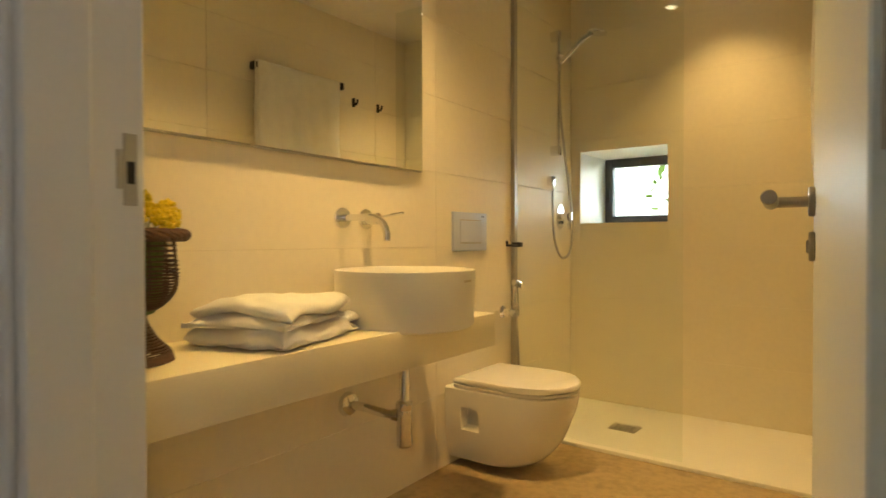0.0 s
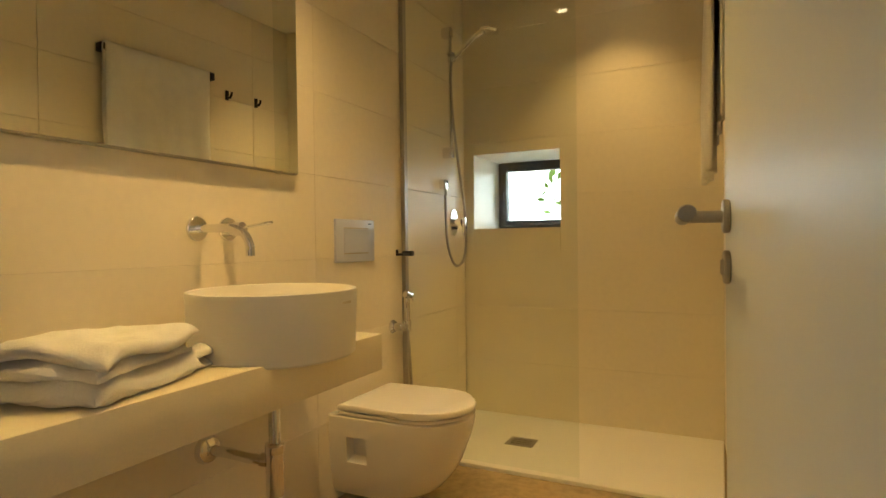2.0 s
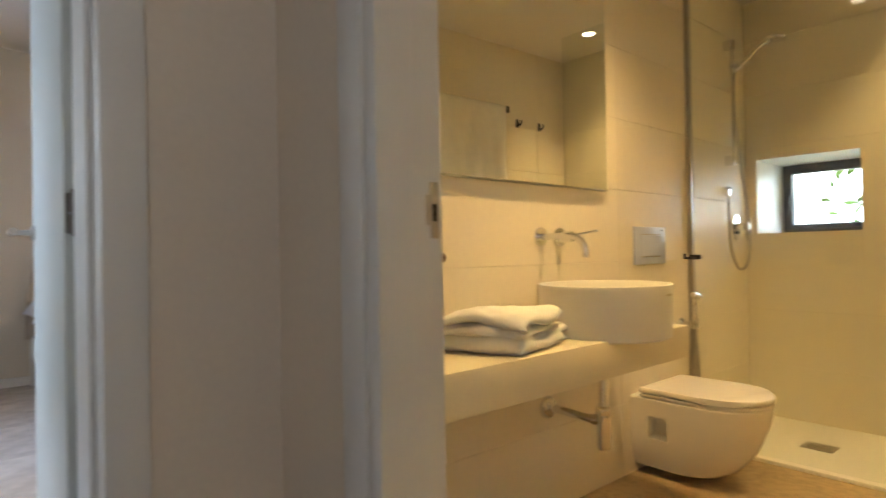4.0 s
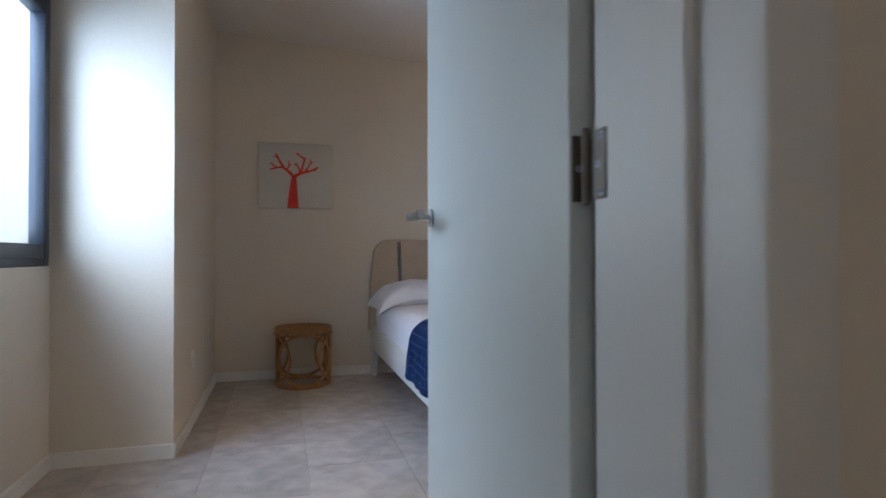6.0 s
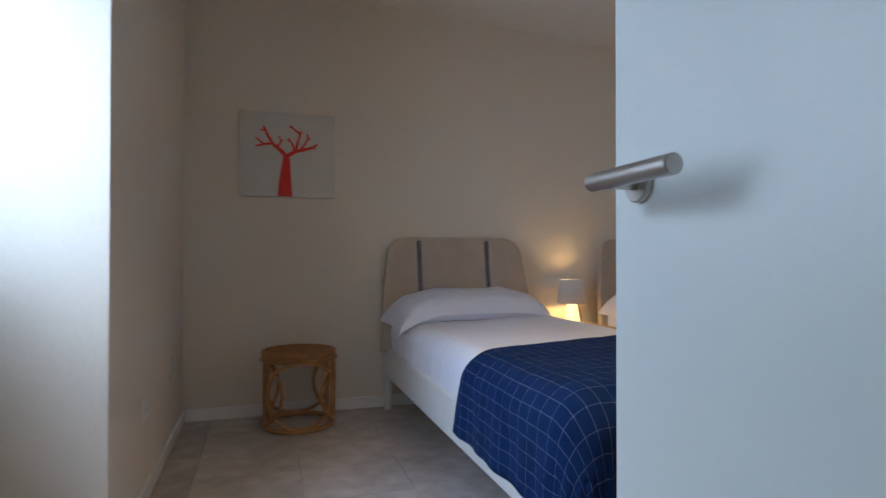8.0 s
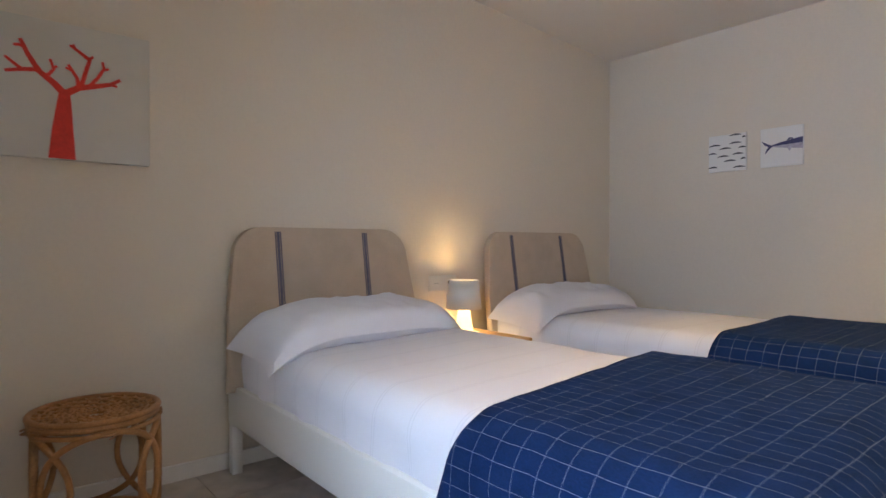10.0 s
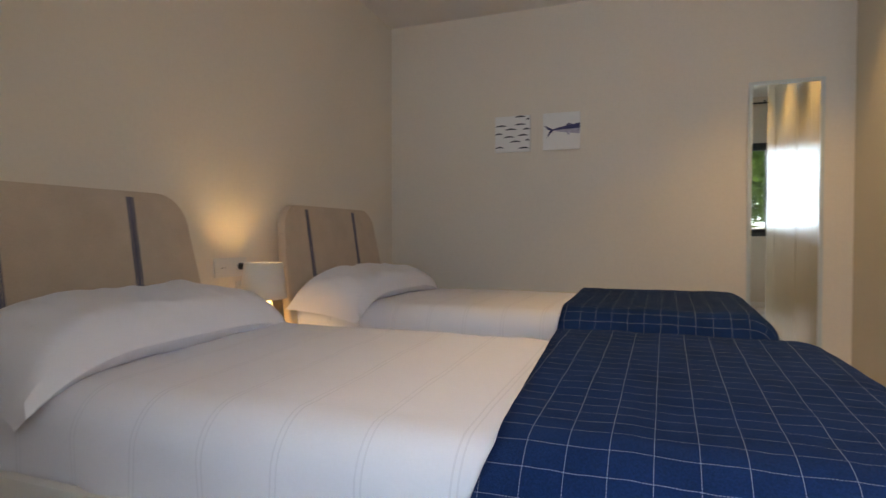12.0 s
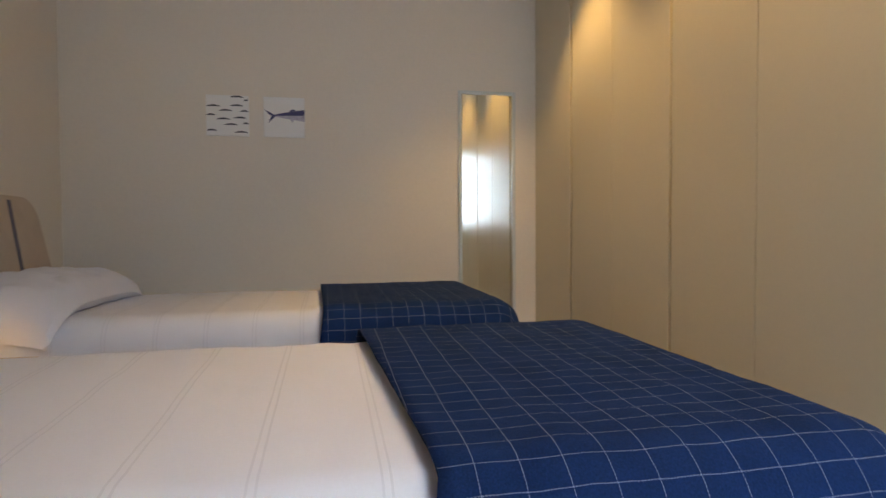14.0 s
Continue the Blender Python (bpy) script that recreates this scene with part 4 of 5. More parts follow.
def make_bed(y0, y1, label, seed):
    w = y1 - y0
    bed = thing("bed", label, "bed", pose(XW, y0, 0), "twin beds")
    L = 2.14
    # the upholstered headboard stands against the wall
    hm = Matrix(((0, 0, 1, 0.003), (1, 0, 0, -0.035), (0, 1, 0, 0.36), (0, 0, 0, 1)))
    hb = part("headboard", leaned(prism(headboard_outline(w + 0.055, 0.70, 0.135), 0, 0.043, None, 0.018, hm, 4)), LINEN, bed, "beige linen upholstered headboard with navy stripes")
    for sy in (0.226, w - 0.285):
        for off in (-0.012, 0.0, 0.012):
            hw = 0.003 if off else 0.0065
            part("stripe", leaned(box(0.0464, 0.0472, sy + off - hw, sy + off + hw, 0.40, 1.040)), STRIPE, hb)
            part("stripe_top", leaned(box(0.020, 0.030, sy + off - hw, sy + off + hw, 1.0602, 1.0608)), STRIPE, hb)
    for sy in (0.0, w - 0.028):
        part("side_rail", box(0.05, L, sy, sy + 0.028, 0.215, 0.382, 0.004, 2), JAMB, bed, "white painted side rail")
    part("foot_rail", box(L, L + 0.028, 0.0, w, 0.215, 0.382, 0.004, 2), JAMB, bed)
    for lx in (0.055, L - 0.03):
        for sy in (0.001, w - 0.046):
            part("leg", box(lx, lx + 0.045, sy, sy + 0.045, 0.0, 0.3815, 0.004, 2), JAMB, bed)
    part("slat_base", box(0.06, L - 0.01, 0.03, w - 0.03, 0.30, 0.325), PINE, bed)
    part("mattress", box(0.10, L - 0.015, 0.045, w - 0.045, 0.326, 0.545, 0.080, 5), MATTRESS, bed)
    return bed


def pillow(x, y, z, dx, dy, dz, seed, droop):
    bm = bmesh.new()
    nu, nv = 44, 22
    rows = {}
    for side in (1, -1):
        for i in range(nu + 1):
            for j in range(nv + 1):
                u, v = 2 * i / nu - 1, 2 * j / nv - 1
                if side < 0 and (i in (0, nu) or j in (0, nv)):
                    rows[side, i, j] = rows[1, i, j]
                    continue
                prof = max(0.0, (1 - abs(u) ** 7)) ** 0.5 * max(0.0, (1 - abs(v) ** 3.4)) ** 0.55
                pinch = 1 - 0.10 * (1 - v * v) * abs(u) ** 5
                ear = 1 - 0.06 * (1 - u * u) * abs(v) ** 6
                n = noise.noise(Vector((u * 3.1 + seed, v * 2.2, side)))
                crease = 0.012 * noise.noise(Vector((u * 9 + seed, v * 3, side * 2))) + 0.006 * math.sin(u * 26 + v * 5) * abs(u) ** 3
                h = dz * prof * (0.62 if side > 0 else -0.38) * (1 + 0.16 * n) + crease * prof
                if side < 0:
                    h = max(h, -dz * 0.36)
                rows[side, i, j] = bm.verts.new((v * dx / 2 * ear, u * dy / 2 * pinch, h + dz * 0.37 - 0.03 * abs(u) ** 6 * (1 - prof) - droop * max(0.0, -u - 0.35) ** 1.6 - 0.035 * abs(u) ** 4))
    for side in (1, -1):
        for i in range(nu):
            for j in range(nv):
                bm.faces.new([rows[side, a, b] for a, b in ((i, j), (i + 1, j), (i + 1, j + 1), (i, j + 1))])
    return solo("pillow", bm, SHEET, "plump white cotton pillow lying on the bed", "pillow", "bed pillows", "", pose(x, y, z, 0, 7, {1: 1.5, 2: -2.0}.get(seed, 0)))


BEDS = ((0.022, 0.990, 1, "single bed with white frame beside the rattan stool"), (1.545, 2.530, 2, "single bed with white frame near the end wall"))
for y0, y1, seed, label in BEDS:
    make_bed(y0, y1, label, seed)
    foot = XW + 2.155
    sh_ = cloth("bed_cover", COVER, 0.004, XW + 0.115, foot + 0.16, y0 + 0.031, y1 - 0.031, foot - 0.02, 0.584, 0.16, 0.235, 0.235, 0.095, seed, 0.020, 0.0065, 0.0, 0.0, 0.035 if seed == 1 else 0.0)
    tagged(sh_, "white cotton bed cover with woven lines, slightly creased", "bed cover", "bed covers")
    tx = -2.485 if seed == 1 else -2.64
    th = cloth("throw_blanket", THROW, 0.006, tx, foot + 0.40, y0 - 0.006, y1 + (0.03 if seed == 1 else 0.006), foot + (0.075 if seed == 1 else 0.05), 0.609, 0.36, 0.27, 0.27, 0.115, seed + 7, 0.022, 0.004, 0.10 if seed == 1 else 0.0, 0.06 if seed == 1 else 0.02, 0.04 if seed == 1 else 0.01)
    tagged(th, "navy woven throw with white check across bed foot", "blanket", "navy throws")
    if seed == 1:
        pillow(-3.680, (y0 + y1) / 2 - 0.050, 0.588, 0.41, 0.96, 0.155, seed, 0.10)
    else:
        pillow(-3.715, (y0 + y1) / 2 - 0.075, 0.598, 0.40, 0.93, 0.140, seed, 0.12)

# bedside table and lamp
ns = thing("bedside_table", "small oiled pine bedside table between the beds", "bedside table", pose(XW, 1.075, 0))
part("top", box(0.016, 0.50, 0.0, 0.39, 0.468, 0.488, 0.003, 2), PINE, ns)
part("side_panel", box(0.02, 0.49, 0.006, 0.026, 0.10, 0.468, 0.002, 1), PINE, ns)
part("side_panel", box(0.02, 0.49, 0.364, 0.384, 0.10, 0.468, 0.002, 1), PINE, ns)
part("drawer_front", box(0.472, 0.49, 0.028, 0.362, 0.33, 0.462, 0.002, 1), PINE, ns)
part("shelf", box(0.02, 0.48, 0.026, 0.364, 0.12, 0.138, 0.002, 1), PINE, ns)
for lx in (0.02, 0.45):
    for ly in (0.006, 0.344):
        part("leg", box(lx, lx + 0.04, ly, ly + 0.04, 0.0, 0.10, 0.002, 1), PINE, ns)
tl = thing("table_lamp", "white table lamp with conical shade, lit", "lamp", pose(-3.885, 1.275, 0.4885))
part("base", lathe([(0, 0), (0.082, 0), (0.086, 0.004), (0.084, 0.009), (0.066, 0.012), (0.052, 0.022), (0.046, 0.045), (0.040, 0.09), (0.034, 0.128), (0.030, 0.133), (0, 0.133)], 40), BULB_GLOW, tl, "white lamp base with the bulb light added as glow")
sb = lathe([(0.100, 0.140), (0.0815, 0.297)], 48)
sd = part("shade", sb, SHADE, tl, "white conical lamp shade")
so = sd.modifiers.new("thickness", "SOLIDIFY")
so.thickness = 0.002
part("bulb_holder", rod((0, 0, 0.131), (0, 0, 0.165), 0.014), SOCKET, tl)
part("cable", tube(curve_pts([(-0.02, 0.075, 0.006), (-0.05, 0.10, 0.03), (-0.09, 0.10, 0.12), (-0.12, 0.085, 0.22), (-0.135, 0.065, 0.285)], 8), 0.003, 8), BLACK, tl, "black lamp cable")


def socket_plate(name, label, x, y, z, w, h, rz, holes):
    s = thing(name, label, "socket", pose(x, y, z, 0, 0, rz), "wall sockets")
    part("plate", box(-w / 2, w / 2, 0.0005, 0.010, -h / 2, h / 2, 0.003, 2), SOCKET, s)
    for k in range(holes):
        cx = -w / 2 + w * (k + 0.5) / holes
        f = part("insert", lathe([(0.019, 0.0105), (0.019, 0.0120), (0.0175, 0.0125), (0.017, 0.0108), (0, 0.0108)], 28, None, pose(cx, 0, 0, -90)), SOCKET, s)
        for dx in (-0.0095, 0.0095):
            part("hole", rod((cx + dx, 0.0108, 0), (cx + dx, 0.0116, 0), 0.0026, 10), HOLE_SHADE, f)
    return s


socket_plate("double_socket", "white double wall socket with a black plug", XW, 1.255, 0.762, 0.20, 0.085, -90, 2)
socket_plate("wall_switch", "small white switch plate below the socket", XW, 1.33, 0.655, 0.085, 0.085, -90, 1)
pg = thing("plug", "black plug in the wall socket behind the lamp", "plug", pose(XW + 0.0125, 1.305, 0.765))
part("plug_body", rod((0, 0, 0), (0.028, 0, 0), 0.016, 20), BLACK, pg)
part("cord", tube(curve_pts([(0.02, 0, 0), (0.04, 0.01, -0.02), (0.035, 0.02, -0.10)], 6), 0.003, 8), BLACK, pg)
socket_plate("wall_socket", "white wall socket low on the alcove wall", -2.927, YA, 0.36, 0.085, 0.085, 0, 1)
socket_plate("wall_socket", "white wall socket low on the alcove wall", -3.66, YA, 0.37, 0.085, 0.13, 0, 1)

# rattan stool
stool = thing("rattan_stool", "round rattan stool with cane rings, woven top", "stool", pose(-3.80, -0.50, 0, 0, 0, 2))
RS = 0.188


def ring(r, z, rad, name, wob=0.0):
    part(name, tube([(r * math.cos(a), r * math.sin(a), z + wob * math.sin(3 * a)) for a in (2 * math.pi * i / 48 for i in range(48))], rad, 10, None, True), RATTAN, stool)


ring(RS, 0.015, 0.014, "base_ring")
ring(RS, 0.395, 0.013, "top_ring")
ring(RS + 0.006, 0.412, 0.010, "rim_ring")
ring(RS + 0.006, 0.372, 0.008, "binding_ring")
for k, post_at in enumerate((72, 118, 242, 288)):
    a0 = radians(post_at)
    part("post", tube([((RS + 0.004 * math.sin(3 * t)) * math.cos(a0), (RS + 0.004 * math.sin(3 * t)) * math.sin(a0), 0.02 + 0.37 * t) for t in (i / 10 for i in range(11))], 0.0135, 10), RATTAN, stool)
    a1 = math.pi / 2 * k
    pts = []
    for i in range(48):
        b = 2 * math.pi * i / 48
        ang = a1 + 1.04 * math.cos(b)
        pts.append(((RS + 0.004 + 0.006 * math.sin(b + math.pi / 2) ** 2) * math.cos(ang), (RS + 0.004 + 0.006 * math.sin(b + math.pi / 2) ** 2) * math.sin(ang), 0.200 + 0.176 * math.sin(b)))
    part("hoop", tube(pts, 0.0105, 10, None, True), RATTAN, stool)
    part("joint_binding", tube([((RS + 0.004) * math.cos(a1) + 0.020 * math.cos(q), (RS + 0.004) * math.sin(a1) + 0.020 * math.sin(q), 0.362 + 0.0035 * q / 2) for q in (0.5 * i for i in range(24))], 0.0028, 6), RATTAN, stool)
    part("binding", tube([((RS + 0.001) * math.cos(a0) + 0.017 * math.cos(q), (RS + 0.001) * math.sin(a0) + 0.017 * math.sin(q), 0.375 + 0.0035 * q / 2) for q in (0.5 * i for i in range(28))], 0.0028, 6), RATTAN, stool)
for k in range(26):
    a = 2 * math.pi * k / 26
    part("cane_strip", tube([((0.03 + (RS - 0.03) * t) * math.cos(a + 0.25 * t), (0.03 + (RS - 0.03) * t) * math.sin(a + 0.25 * t), 0.409 - 0.016 * math.sin(math.pi * (1 - t) * 0.5)) for t in (i / 8 for i in range(9))], 0.0058, 6), RATTAN, stool)
for k in range(7):
    r = 0.035 + 0.021 * k
    part("weave_ring", tube([(r * math.cos(a), r * math.sin(a), 0.412 - 0.016 * math.sin(math.pi * (1 - (r - 0.03) / (RS - 0.03)) * 0.5) + 0.004 * math.sin(13 * a + math.pi * k)) for a in (2 * math.pi * i / 78 for i in range(78))], 0.0045, 6, None, True), RATTAN, stool)

# tree canvas
cv = thing("tree_canvas", "square canvas with a red bare tree", "picture", pose(XW, -0.825, 1.293))
part("canvas", box(0.003, 0.034, 0.0, 0.547, 0.0, 0.499, 0.003, 2), CANVAS, cv)


def stroke(points, w0, w1, x=0.0345, name="branch"):
    """Flat brush stroke on the canvas through (y, z) points."""
    bm = bmesh.new()
    pts = [Vector((0, p[0], p[1])) for p in points]
    left, right = [], []
    for i, p in enumerate(pts):
        d = (pts[min(i + 1, len(pts) - 1)] - pts[max(i - 1, 0)]).normalized()
        n = Vector((0, -d.z, d.y))
        w = w0 + (w1 - w0) * i / (len(pts) - 1)
        left.append(p + n * w / 2)
        right.append(p - n * w / 2)
    lo = [bm.verts.new(Vector((x, q.y, q.z))) for q in left + right[::-1]]
    hi = [bm.verts.new(Vector((x + 0.0012, q.y, q.z))) for q in left + right[::-1]]
    bm.faces.new(hi)
    for i in range(len(lo)):
        j = (i + 1) % len(lo)
        bm.faces.new((lo[i], lo[j], hi[j], hi[i]))
    part(name, bm, RED, cv, "red painted tree" if name == "tree_trunk" else "")


def P(px, py):
    """Canvas place from shares of its width and height, measured from the top."""
    return (0.547 * px, 0.499 * (1 - py))


stroke([P(0.465, 0.995), P(0.468, 0.80), P(0.475, 0.64), P(0.48, 0.50)], 0.085, 0.034, name="tree_trunk")
XL = 0.0350
for k, (pts, a, b) in enumerate((
    (((0.48, 0.52), (0.42, 0.45), (0.34, 0.38), (0.28, 0.27), (0.24, 0.17)), 0.026, 0.012),
    (((0.33, 0.37), (0.25, 0.385), (0.16, 0.41)), 0.016, 0.011),
    (((0.25, 0.385), (0.20, 0.345), (0.16, 0.31)), 0.012, 0.009),
    (((0.265, 0.23), (0.24, 0.215), (0.205, 0.22)), 0.012, 0.009),
    (((0.38, 0.41), (0.42, 0.35), (0.40, 0.28)), 0.013, 0.009),
    (((0.412, 0.345), (0.44, 0.325)), 0.010, 0.008),
    (((0.48, 0.52), (0.56, 0.46), (0.66, 0.43), (0.75, 0.40), (0.81, 0.355)), 0.026, 0.011),
    (((0.75, 0.40), (0.79, 0.41)), 0.011, 0.008),
    (((0.57, 0.46), (0.60, 0.34), (0.625, 0.24), (0.62, 0.22)), 0.016, 0.011),
    (((0.622, 0.24), (0.56, 0.19), (0.51, 0.155)), 0.013, 0.009),
    (((0.622, 0.24), (0.645, 0.21)), 0.011, 0.008),
    (((0.54, 0.18), (0.53, 0.145)), 0.010, 0.008),
    (((0.56, 0.46), (0.55, 0.39), (0.50, 0.30)), 0.014, 0.010),
    (((0.525, 0.34), (0.485, 0.325)), 0.010, 0.008),
    (((0.62, 0.44), (0.67, 0.37), (0.71, 0.29), (0.70, 0.24)), 0.014, 0.010),
    (((0.705, 0.30), (0.74, 0.285)), 0.010, 0.008),
)):
    stroke([P(*p) for p in pts], a, b, XL + 0.0003 * k)

# fish prints on the end wall


def flat(points, y, parent, material, name):
    """Thin printed shape in the print's plane."""
    bm = bmesh.new()
    front = [bm.verts.new((px, y - 0.0004, pz)) for px, pz in points]
    bm.faces.new(front)
    part(name, bm, material, parent)


PRINT = 0.233
FISHBLUE = mat("navy_fish_ink", (0.045, 0.045, 0.13), 0.7, vary=0.5, scale=60, fine=180, bump=0.0)
BELLY = mat("pale_fish_ink", (0.40, 0.38, 0.47), 0.7, vary=0.25, scale=70, fine=180, bump=0.0)
INK = mat("dark_fish_ink", (0.03, 0.03, 0.045), 0.7, vary=0.4, scale=60, fine=180, bump=0.0)


def small_fish(cx, cz, half):
    """Slim fish bent a little, its head at the right, cut off by the print's edge."""
    up, low = [], []
    for i in range(13):
        t = i / 12
        x = min(cx + half * (2 * t - 1), PRINT - 0.001)
        bend = 0.004 * math.sin(t * 3.0) - 0.002
        h = 0.0064 * math.sin(math.pi * (0.06 + 0.88 * t)) ** 0.8
        up.append((x, cz + bend + h))
        low.append((x, cz + bend - h * 0.55))
    flat(up + low[::-1], -0.0184, f1, INK, "small_fish")


f1 = thing("fish_print", "square white print with many tiny dark fish", "picture", pose(-3.291, YN, 1.446), "fish prints")
part("board", box(0, PRINT, -0.018, -0.001, 0, 0.232, 0.002, 1), PAPER, f1)
for fx, fz, half in ((0.72, 0.96, 0.036), (0.94, 0.88, 0.012), (0.17, 0.725, 0.037), (0.72, 0.745, 0.036), (0.455, 0.62, 0.036), (0.90, 0.61, 0.024), (0.11, 0.505, 0.025),
                     (0.40, 0.41, 0.036), (0.79, 0.445, 0.034), (0.58, 0.275, 0.037), (0.925, 0.305, 0.016), (0.13, 0.125, 0.028), (0.82, 0.09, 0.037)):
    small_fish(fx * PRINT, fz * 0.232, half)
f2 = thing("fish_print", "square white print with one large blue fish", "picture", pose(-2.976, YN, 1.446), "fish prints")
part("board", box(0, PRINT, -0.018, -0.001, 0, 0.232, 0.002, 1), PAPER, f2)
TOPLINE = [(0.26 + 0.735 * i / 14, 0.545 + 0.150 * (i / 14) ** 0.75) for i in range(15)]
MIDLINE = [(0.26 + 0.735 * i / 14, 0.530 + 0.020 * i / 14) for i in range(15)]
LOWLINE = [(0.26 + 0.735 * i / 14, 0.515 - 0.115 * (i / 14) ** 0.9) for i in range(15)]


def on_print(shape):
    return [(PRINT * a, 0.232 * b) for a, b in shape]


flat(on_print(TOPLINE + MIDLINE[::-1]), -0.0184, f2, FISHBLUE, "fish_back")
flat(on_print(MIDLINE + LOWLINE[::-1]), -0.0184, f2, BELLY, "fish_belly")
flat(on_print([(0.29, 0.545), (0.19, 0.59), (0.03, 0.685), (0.12, 0.56), (0.20, 0.53), (0.14, 0.42), (0.11, 0.33), (0.20, 0.43), (0.29, 0.515)]), -0.0188, f2, FISHBLUE, "tail_fin")
flat(on_print([(0.62, 0.635), (0.68, 0.70), (0.76, 0.695), (0.78, 0.665)]), -0.0188, f2, FISHBLUE, "dorsal_fin")
flat(on_print([(0.64, 0.45), (0.69, 0.375), (0.74, 0.43)]), -0.0188, f2, BELLY, "ventral_fin")

# leaning mirror on the end wall
lm = thing("tall_mirror", "tall narrow wall mirror with thin white frame", "mirror", pose(-1.812, YN, 0.275))
W_, H_ = 0.368, 1.488
part("mirror_glass", box(0.018, W_ - 0.018, -0.014, -0.010, 0.018, H_ - 0.018), MIRROR, lm)
part("backing", box(0.004, W_ - 0.004, -0.0095, -0.002, 0.004, H_ - 0.004), WHITE_PAINT, lm)
for bx in ((0, 0.02, 0, H_), (W_ - 0.02, W_, 0, H_)):
    part("frame_stile", box(bx[0], bx[1], -0.024, -0.001, bx[2], bx[3], 0.003, 2), WHITE_PAINT, lm)
for bx in ((0.0205, W_ - 0.0205, 0, 0.02), (0.0205, W_ - 0.0205, H_ - 0.02, H_)):
    part("frame_rail", box(bx[0], bx[1], -0.024, -0.001, bx[2], bx[3], 0.003, 2), WHITE_PAINT, lm)

# built-in wardrobe: one unit for each pair of doors
JOINTS = [2.34, 1.41, 0.48, 0.0]
wf = thing("wardrobe_filler", "plain ivory filler panel beside the wardrobe", "panel")
part("panel", box(-1.302, -1.280, 2.352, YN - 0.002, 0.0, 2.372, 0.0015, 1), WARDROBE, wf)
for a, b in zip(JOINTS, JOINTS[1:]):
    u = thing("wardrobe", "built-in ivory wardrobe unit with smooth tall doors", "wardrobe", None, "wardrobe units")
    ztop = bed_ceiling(a) - 0.02
    part("carcass", box(-1.276, -0.41, b + 0.004, a - 0.004, 0.0, ztop - 0.002), WARDROBE, u)
    part("grip_profile", box(-1.288, -1.277, a - 0.012, a + 0.0045, 0.05, ztop - 0.01, 0.002, 1), GRIP, u, "recessed vertical grip profile")
    mid = (a + b) / 2
    spans = ((mid + 0.0015, a - 0.0135), (b + 0.0055, mid - 0.0015)) if a - b > 0.6 else ((b + 0.002, a - 0.0135),)
    for y0, y1 in spans:
        part("door", box(-1.302, -1.279, y0, y1, 0.05, ztop - 0.006, 0.0015, 1), WARDROBE, u, "smooth ivory lacquered door")
    part("plinth", box(-1.285, -1.2765, b + 0.004, a - 0.004, 0.001, 0.047), WARDROBE, u)

# ---- outside ----
structure("ground", box(-60, 60, -60, 60, -0.30, -0.13), GRASS, "dry garden ground reaching far away", "ground")
gw = structure("garden_wall", box(-9, 6, -6.3, -6.0, -0.13, 1.05), OUTSIDE, "low sunlit white garden wall", "wall")


def tree(x, y, h, crown, seed, label, leaves=7000):
    rnd = random.Random(seed)
    t = thing("tree", label, "tree", pose(x, y, -0.13), "garden trees")
    part("trunk", tube(curve_pts([(0, 0, 0), (0.05, 0.03, h * 0.3), (-0.04, 0.05, h * 0.6), (0.03, 0, h)], 6), lambda u: 0.10 - 0.06 * u, 10), WICKER, t)
    tips = []
    for k in range(9):
        a = rnd.uniform(0, 6.28)
        z0 = h * rnd.uniform(0.35, 0.9)
        tip = Vector((crown * rnd.uniform(0.5, 1) * math.cos(a), crown * rnd.uniform(0.5, 1) * math.sin(a), z0 + h * rnd.uniform(0.1, 0.45)))
        part("limb", tube(curve_pts([(0, 0, z0), tuple(tip * 0.5 + Vector((0, 0, z0 * 0.5 + 0.1))), tuple(tip)], 5), lambda u: 0.035 - 0.028 * u, 7), WICKER, t)
        tips.append(tip)
    verts, faces = [], []
    for k in range(leaves):
        c = rnd.choice(tips) + Vector((rnd.gauss(0, 1), rnd.gauss(0, 1), rnd.gauss(0, 1))) * crown * 0.24
        d = Vector((rnd.gauss(0, 1), rnd.gauss(0, 1), rnd.gauss(0, 1))).normalized()
        e = d.orthogonal().normalized()
        s = rnd.uniform(0.05, 0.10)
        i = len(verts)
        verts += [c - d * s, c + e * s * 0.45, c + d * s, c - e * s * 0.45]
        faces.append((i, i + 1, i + 2, i + 3))
    me = bpy.data.meshes.new("crown")
    me.from_pydata([tuple(v) for v in verts], [], faces)
    me.materials.append(LEAF)
    cr = new("crown", me)
    cr.parent = t
    tagged(cr, "loose green leaves")


tree(0.2, 7.2, 1.7, 1.2, 3, "small olive tree outside the bathroom window", 700)
for k, (tx, ty) in enumerate(((-4.5, -8.5), (-2.6, -9.0), (-0.9, -8.4), (0.9, -8.8), (-7.0, -9.2), (3.0, -9.0))):
    tree(tx, ty, 3.0, 1.9, 20 + k, "leafy green garden tree behind the white wall")
GLOW = plain("bright_sky_backdrop", (1, 1, 1), 1.0, emit=4.0, ecol=(0.80, 0.90, 1.0))
structure("backdrop_south", box(-140, 60, -22.1, -22.0, -0.1, 60), GLOW, "bright hazy sky beyond the garden wall", "backdrop")
structure("backdrop_north", box(-7, 8, 11.0, 11.1, -0.1, 7), GLOW, "bright hazy sky beyond the garden", "backdrop")

# ---- tiles ----


def tile_mesh(w, h, d, material):
    return mesh_of("tile", box(-w / 2, w / 2, -d, 0, -h / 2, h / 2, 0.0005, 1), material, False)


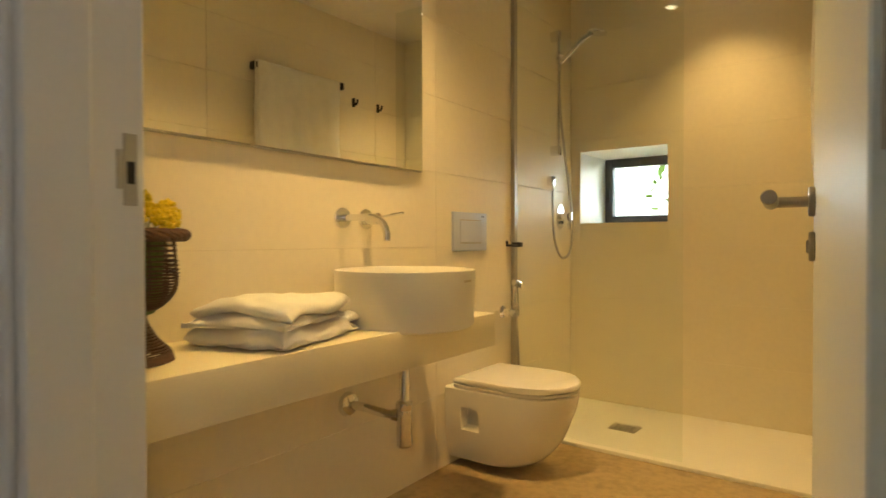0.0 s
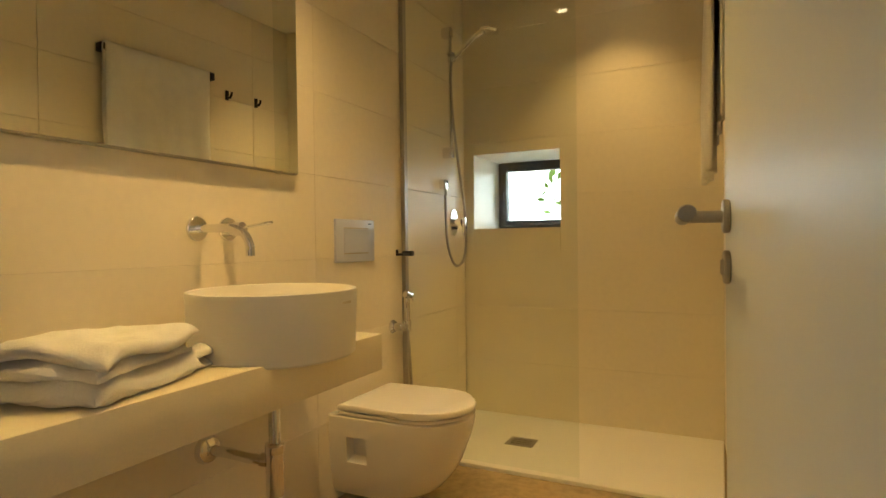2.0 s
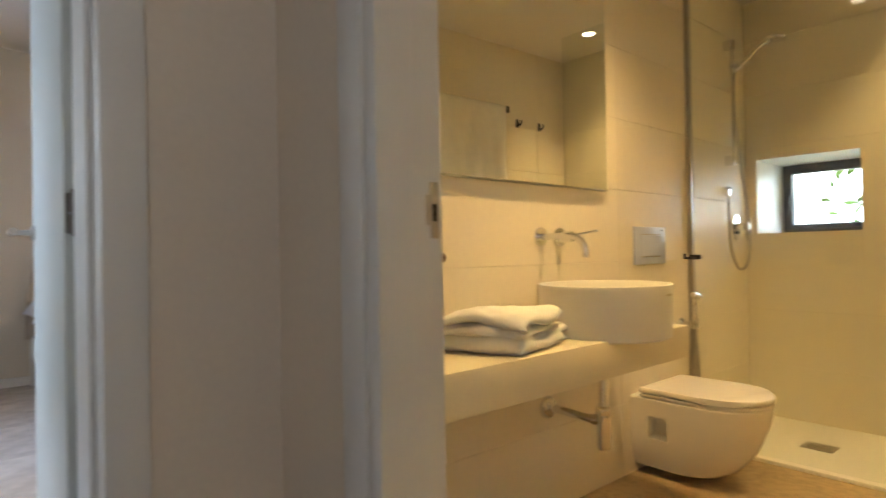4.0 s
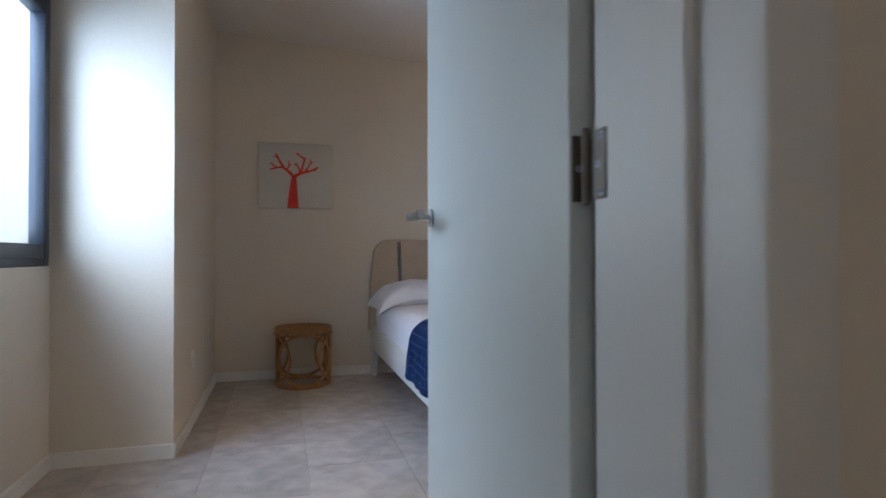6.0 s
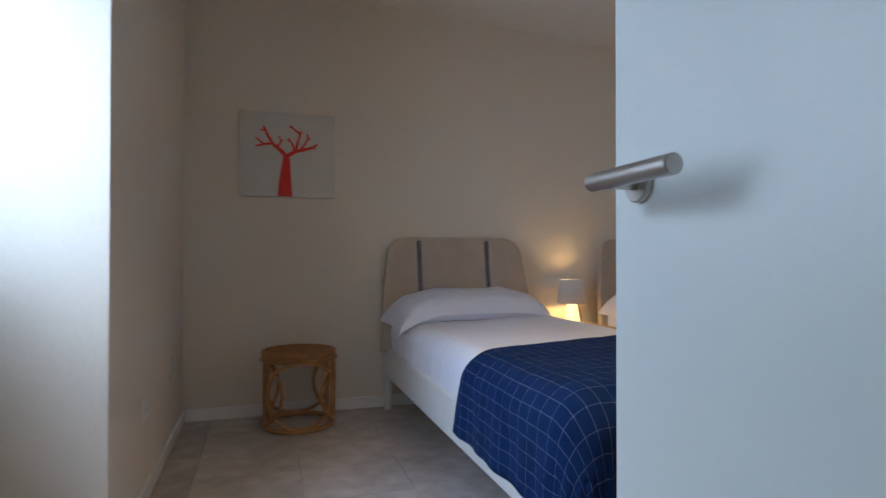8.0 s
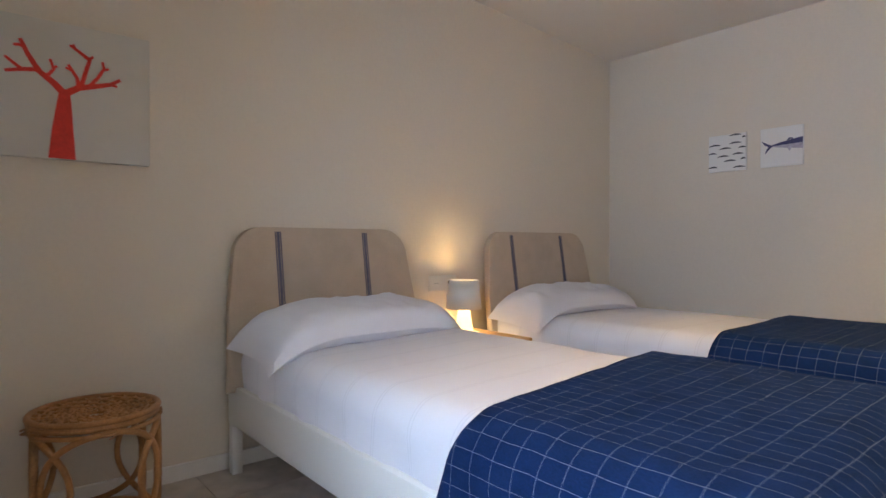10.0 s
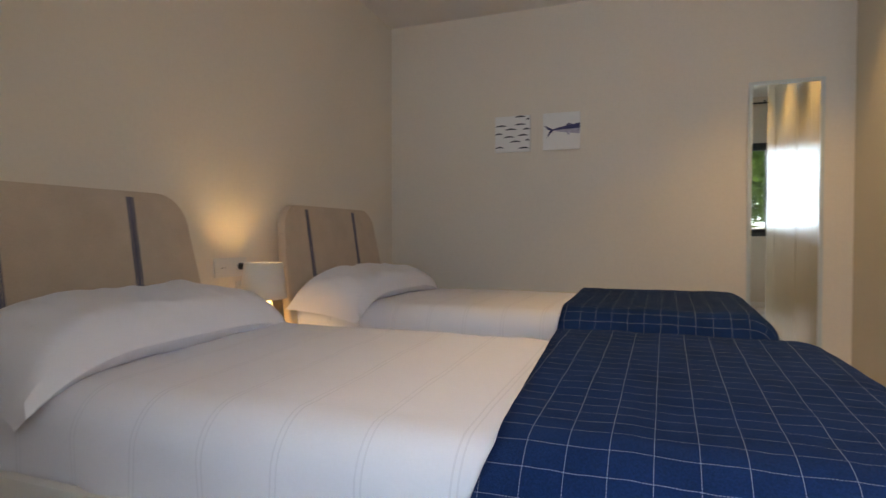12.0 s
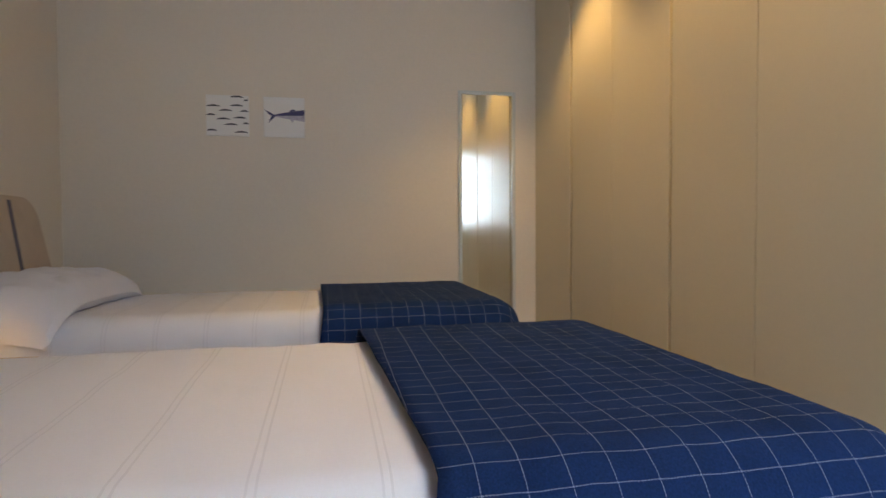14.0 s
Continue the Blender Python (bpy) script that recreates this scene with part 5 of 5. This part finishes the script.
def cut(r, hole):
    """Rectangle minus a hole: up to four rectangles."""
    if not hole:
        return [r]
    a0, a1, z0, z1 = r
    h0, h1, k0, k1 = hole
    if a1 <= h0 or a0 >= h1 or z1 <= k0 or z0 >= k1:
        return [r]
    out = []
    if a0 < h0:
        out.append((a0, h0, z0, z1))
    if a1 > h1:
        out.append((h1, a1, z0, z1))
    m0, m1 = max(a0, h0), min(a1, h1)
    if z0 < k0:
        out.append((m0, m1, z0, k0))
    if z1 > k1:
        out.append((m0, m1, k1, z1))
    return out


def lay_wall(parent, place, a_min, a_max, start, width, hole=None):
    """Rows of 30 cm tiles with tight joints; place(a, z) gives the pose of a tile's centre."""
    made = {}
    for r in range(8):
        z0, z1 = max(0.0, 0.30 * r), min(2.33, 0.30 * (r + 1))
        a = start
        while a < a_max:
            x0, x1 = max(a, a_min), min(a + width, a_max)
            a += width
            if x1 - x0 < 0.01:
                continue
            for (c0, c1, k0, k1) in cut((x0, x1, z0, z1), hole):
                w, h = round(c1 - c0 - 0.0010, 4), round(k1 - k0 - 0.0010, 4)
                if w < 0.004 or h < 0.004:
                    continue
                if (w, h) not in made:
                    made[w, h] = tile_mesh(w, h, 0.008, TILE)
                t = new("tile", made[w, h])
                t.parent = parent
                t.matrix_world = place((c0 + c1) / 2, (k0 + k1) / 2)


lay_wall(bath_west, lambda a, z: pose(0.0, a, z, 0, 0, 90) @ Matrix.Diagonal((1, -1, 1, 1)), 0.262, 3.0, -0.72, 1.20)
lay_wall(bath_north, lambda a, z: pose(a, 3.0, z) @ Matrix.Diagonal((1, -1, 1, 1)), 0.001, 1.31, 0.001, 1.32, NORTH_OPEN)
lay_wall(bath_east, lambda a, z: pose(east_x(a), a, z, 0, 0, 92.4), 0.262, 2.998, 0.30, 1.20)

TW, TD = 0.648, 0.4345
floor_tile = mesh_of("stone_tile", box(-TW / 2 + 0.0012, TW / 2 - 0.0012, -TD / 2 + 0.0012, TD / 2 - 0.0012, -0.006, 0.0, 0.001, 1), STONE, False)
for j in range(-3, 8):
    yc = -0.10 + TD * (j - 0.5)
    for i in range(-4, 8):
        xc = -2.11 + TW * (i + 0.5) + (0.30 if j % 2 else 0.0)
        inner = yc > 0.1
        if xc < XW - 0.3 or xc > 2.5 or yc > YN + 0.2 or yc < YS - 0.2 or (inner and xc > -0.45) or (not inner and yc + TD / 2 > 0.2 and xc > -0.5):
            continue
        t = new("stone_tile", floor_tile)
        t.parent = floor_inner if inner else floor_bed
        t.matrix_world = pose(xc, yc, 0.0)
part("strip", box(-0.5, 2.3, -0.0995, 0.195, -0.006, 0.0), STONE, floor_bed, "limestone edge tiles")
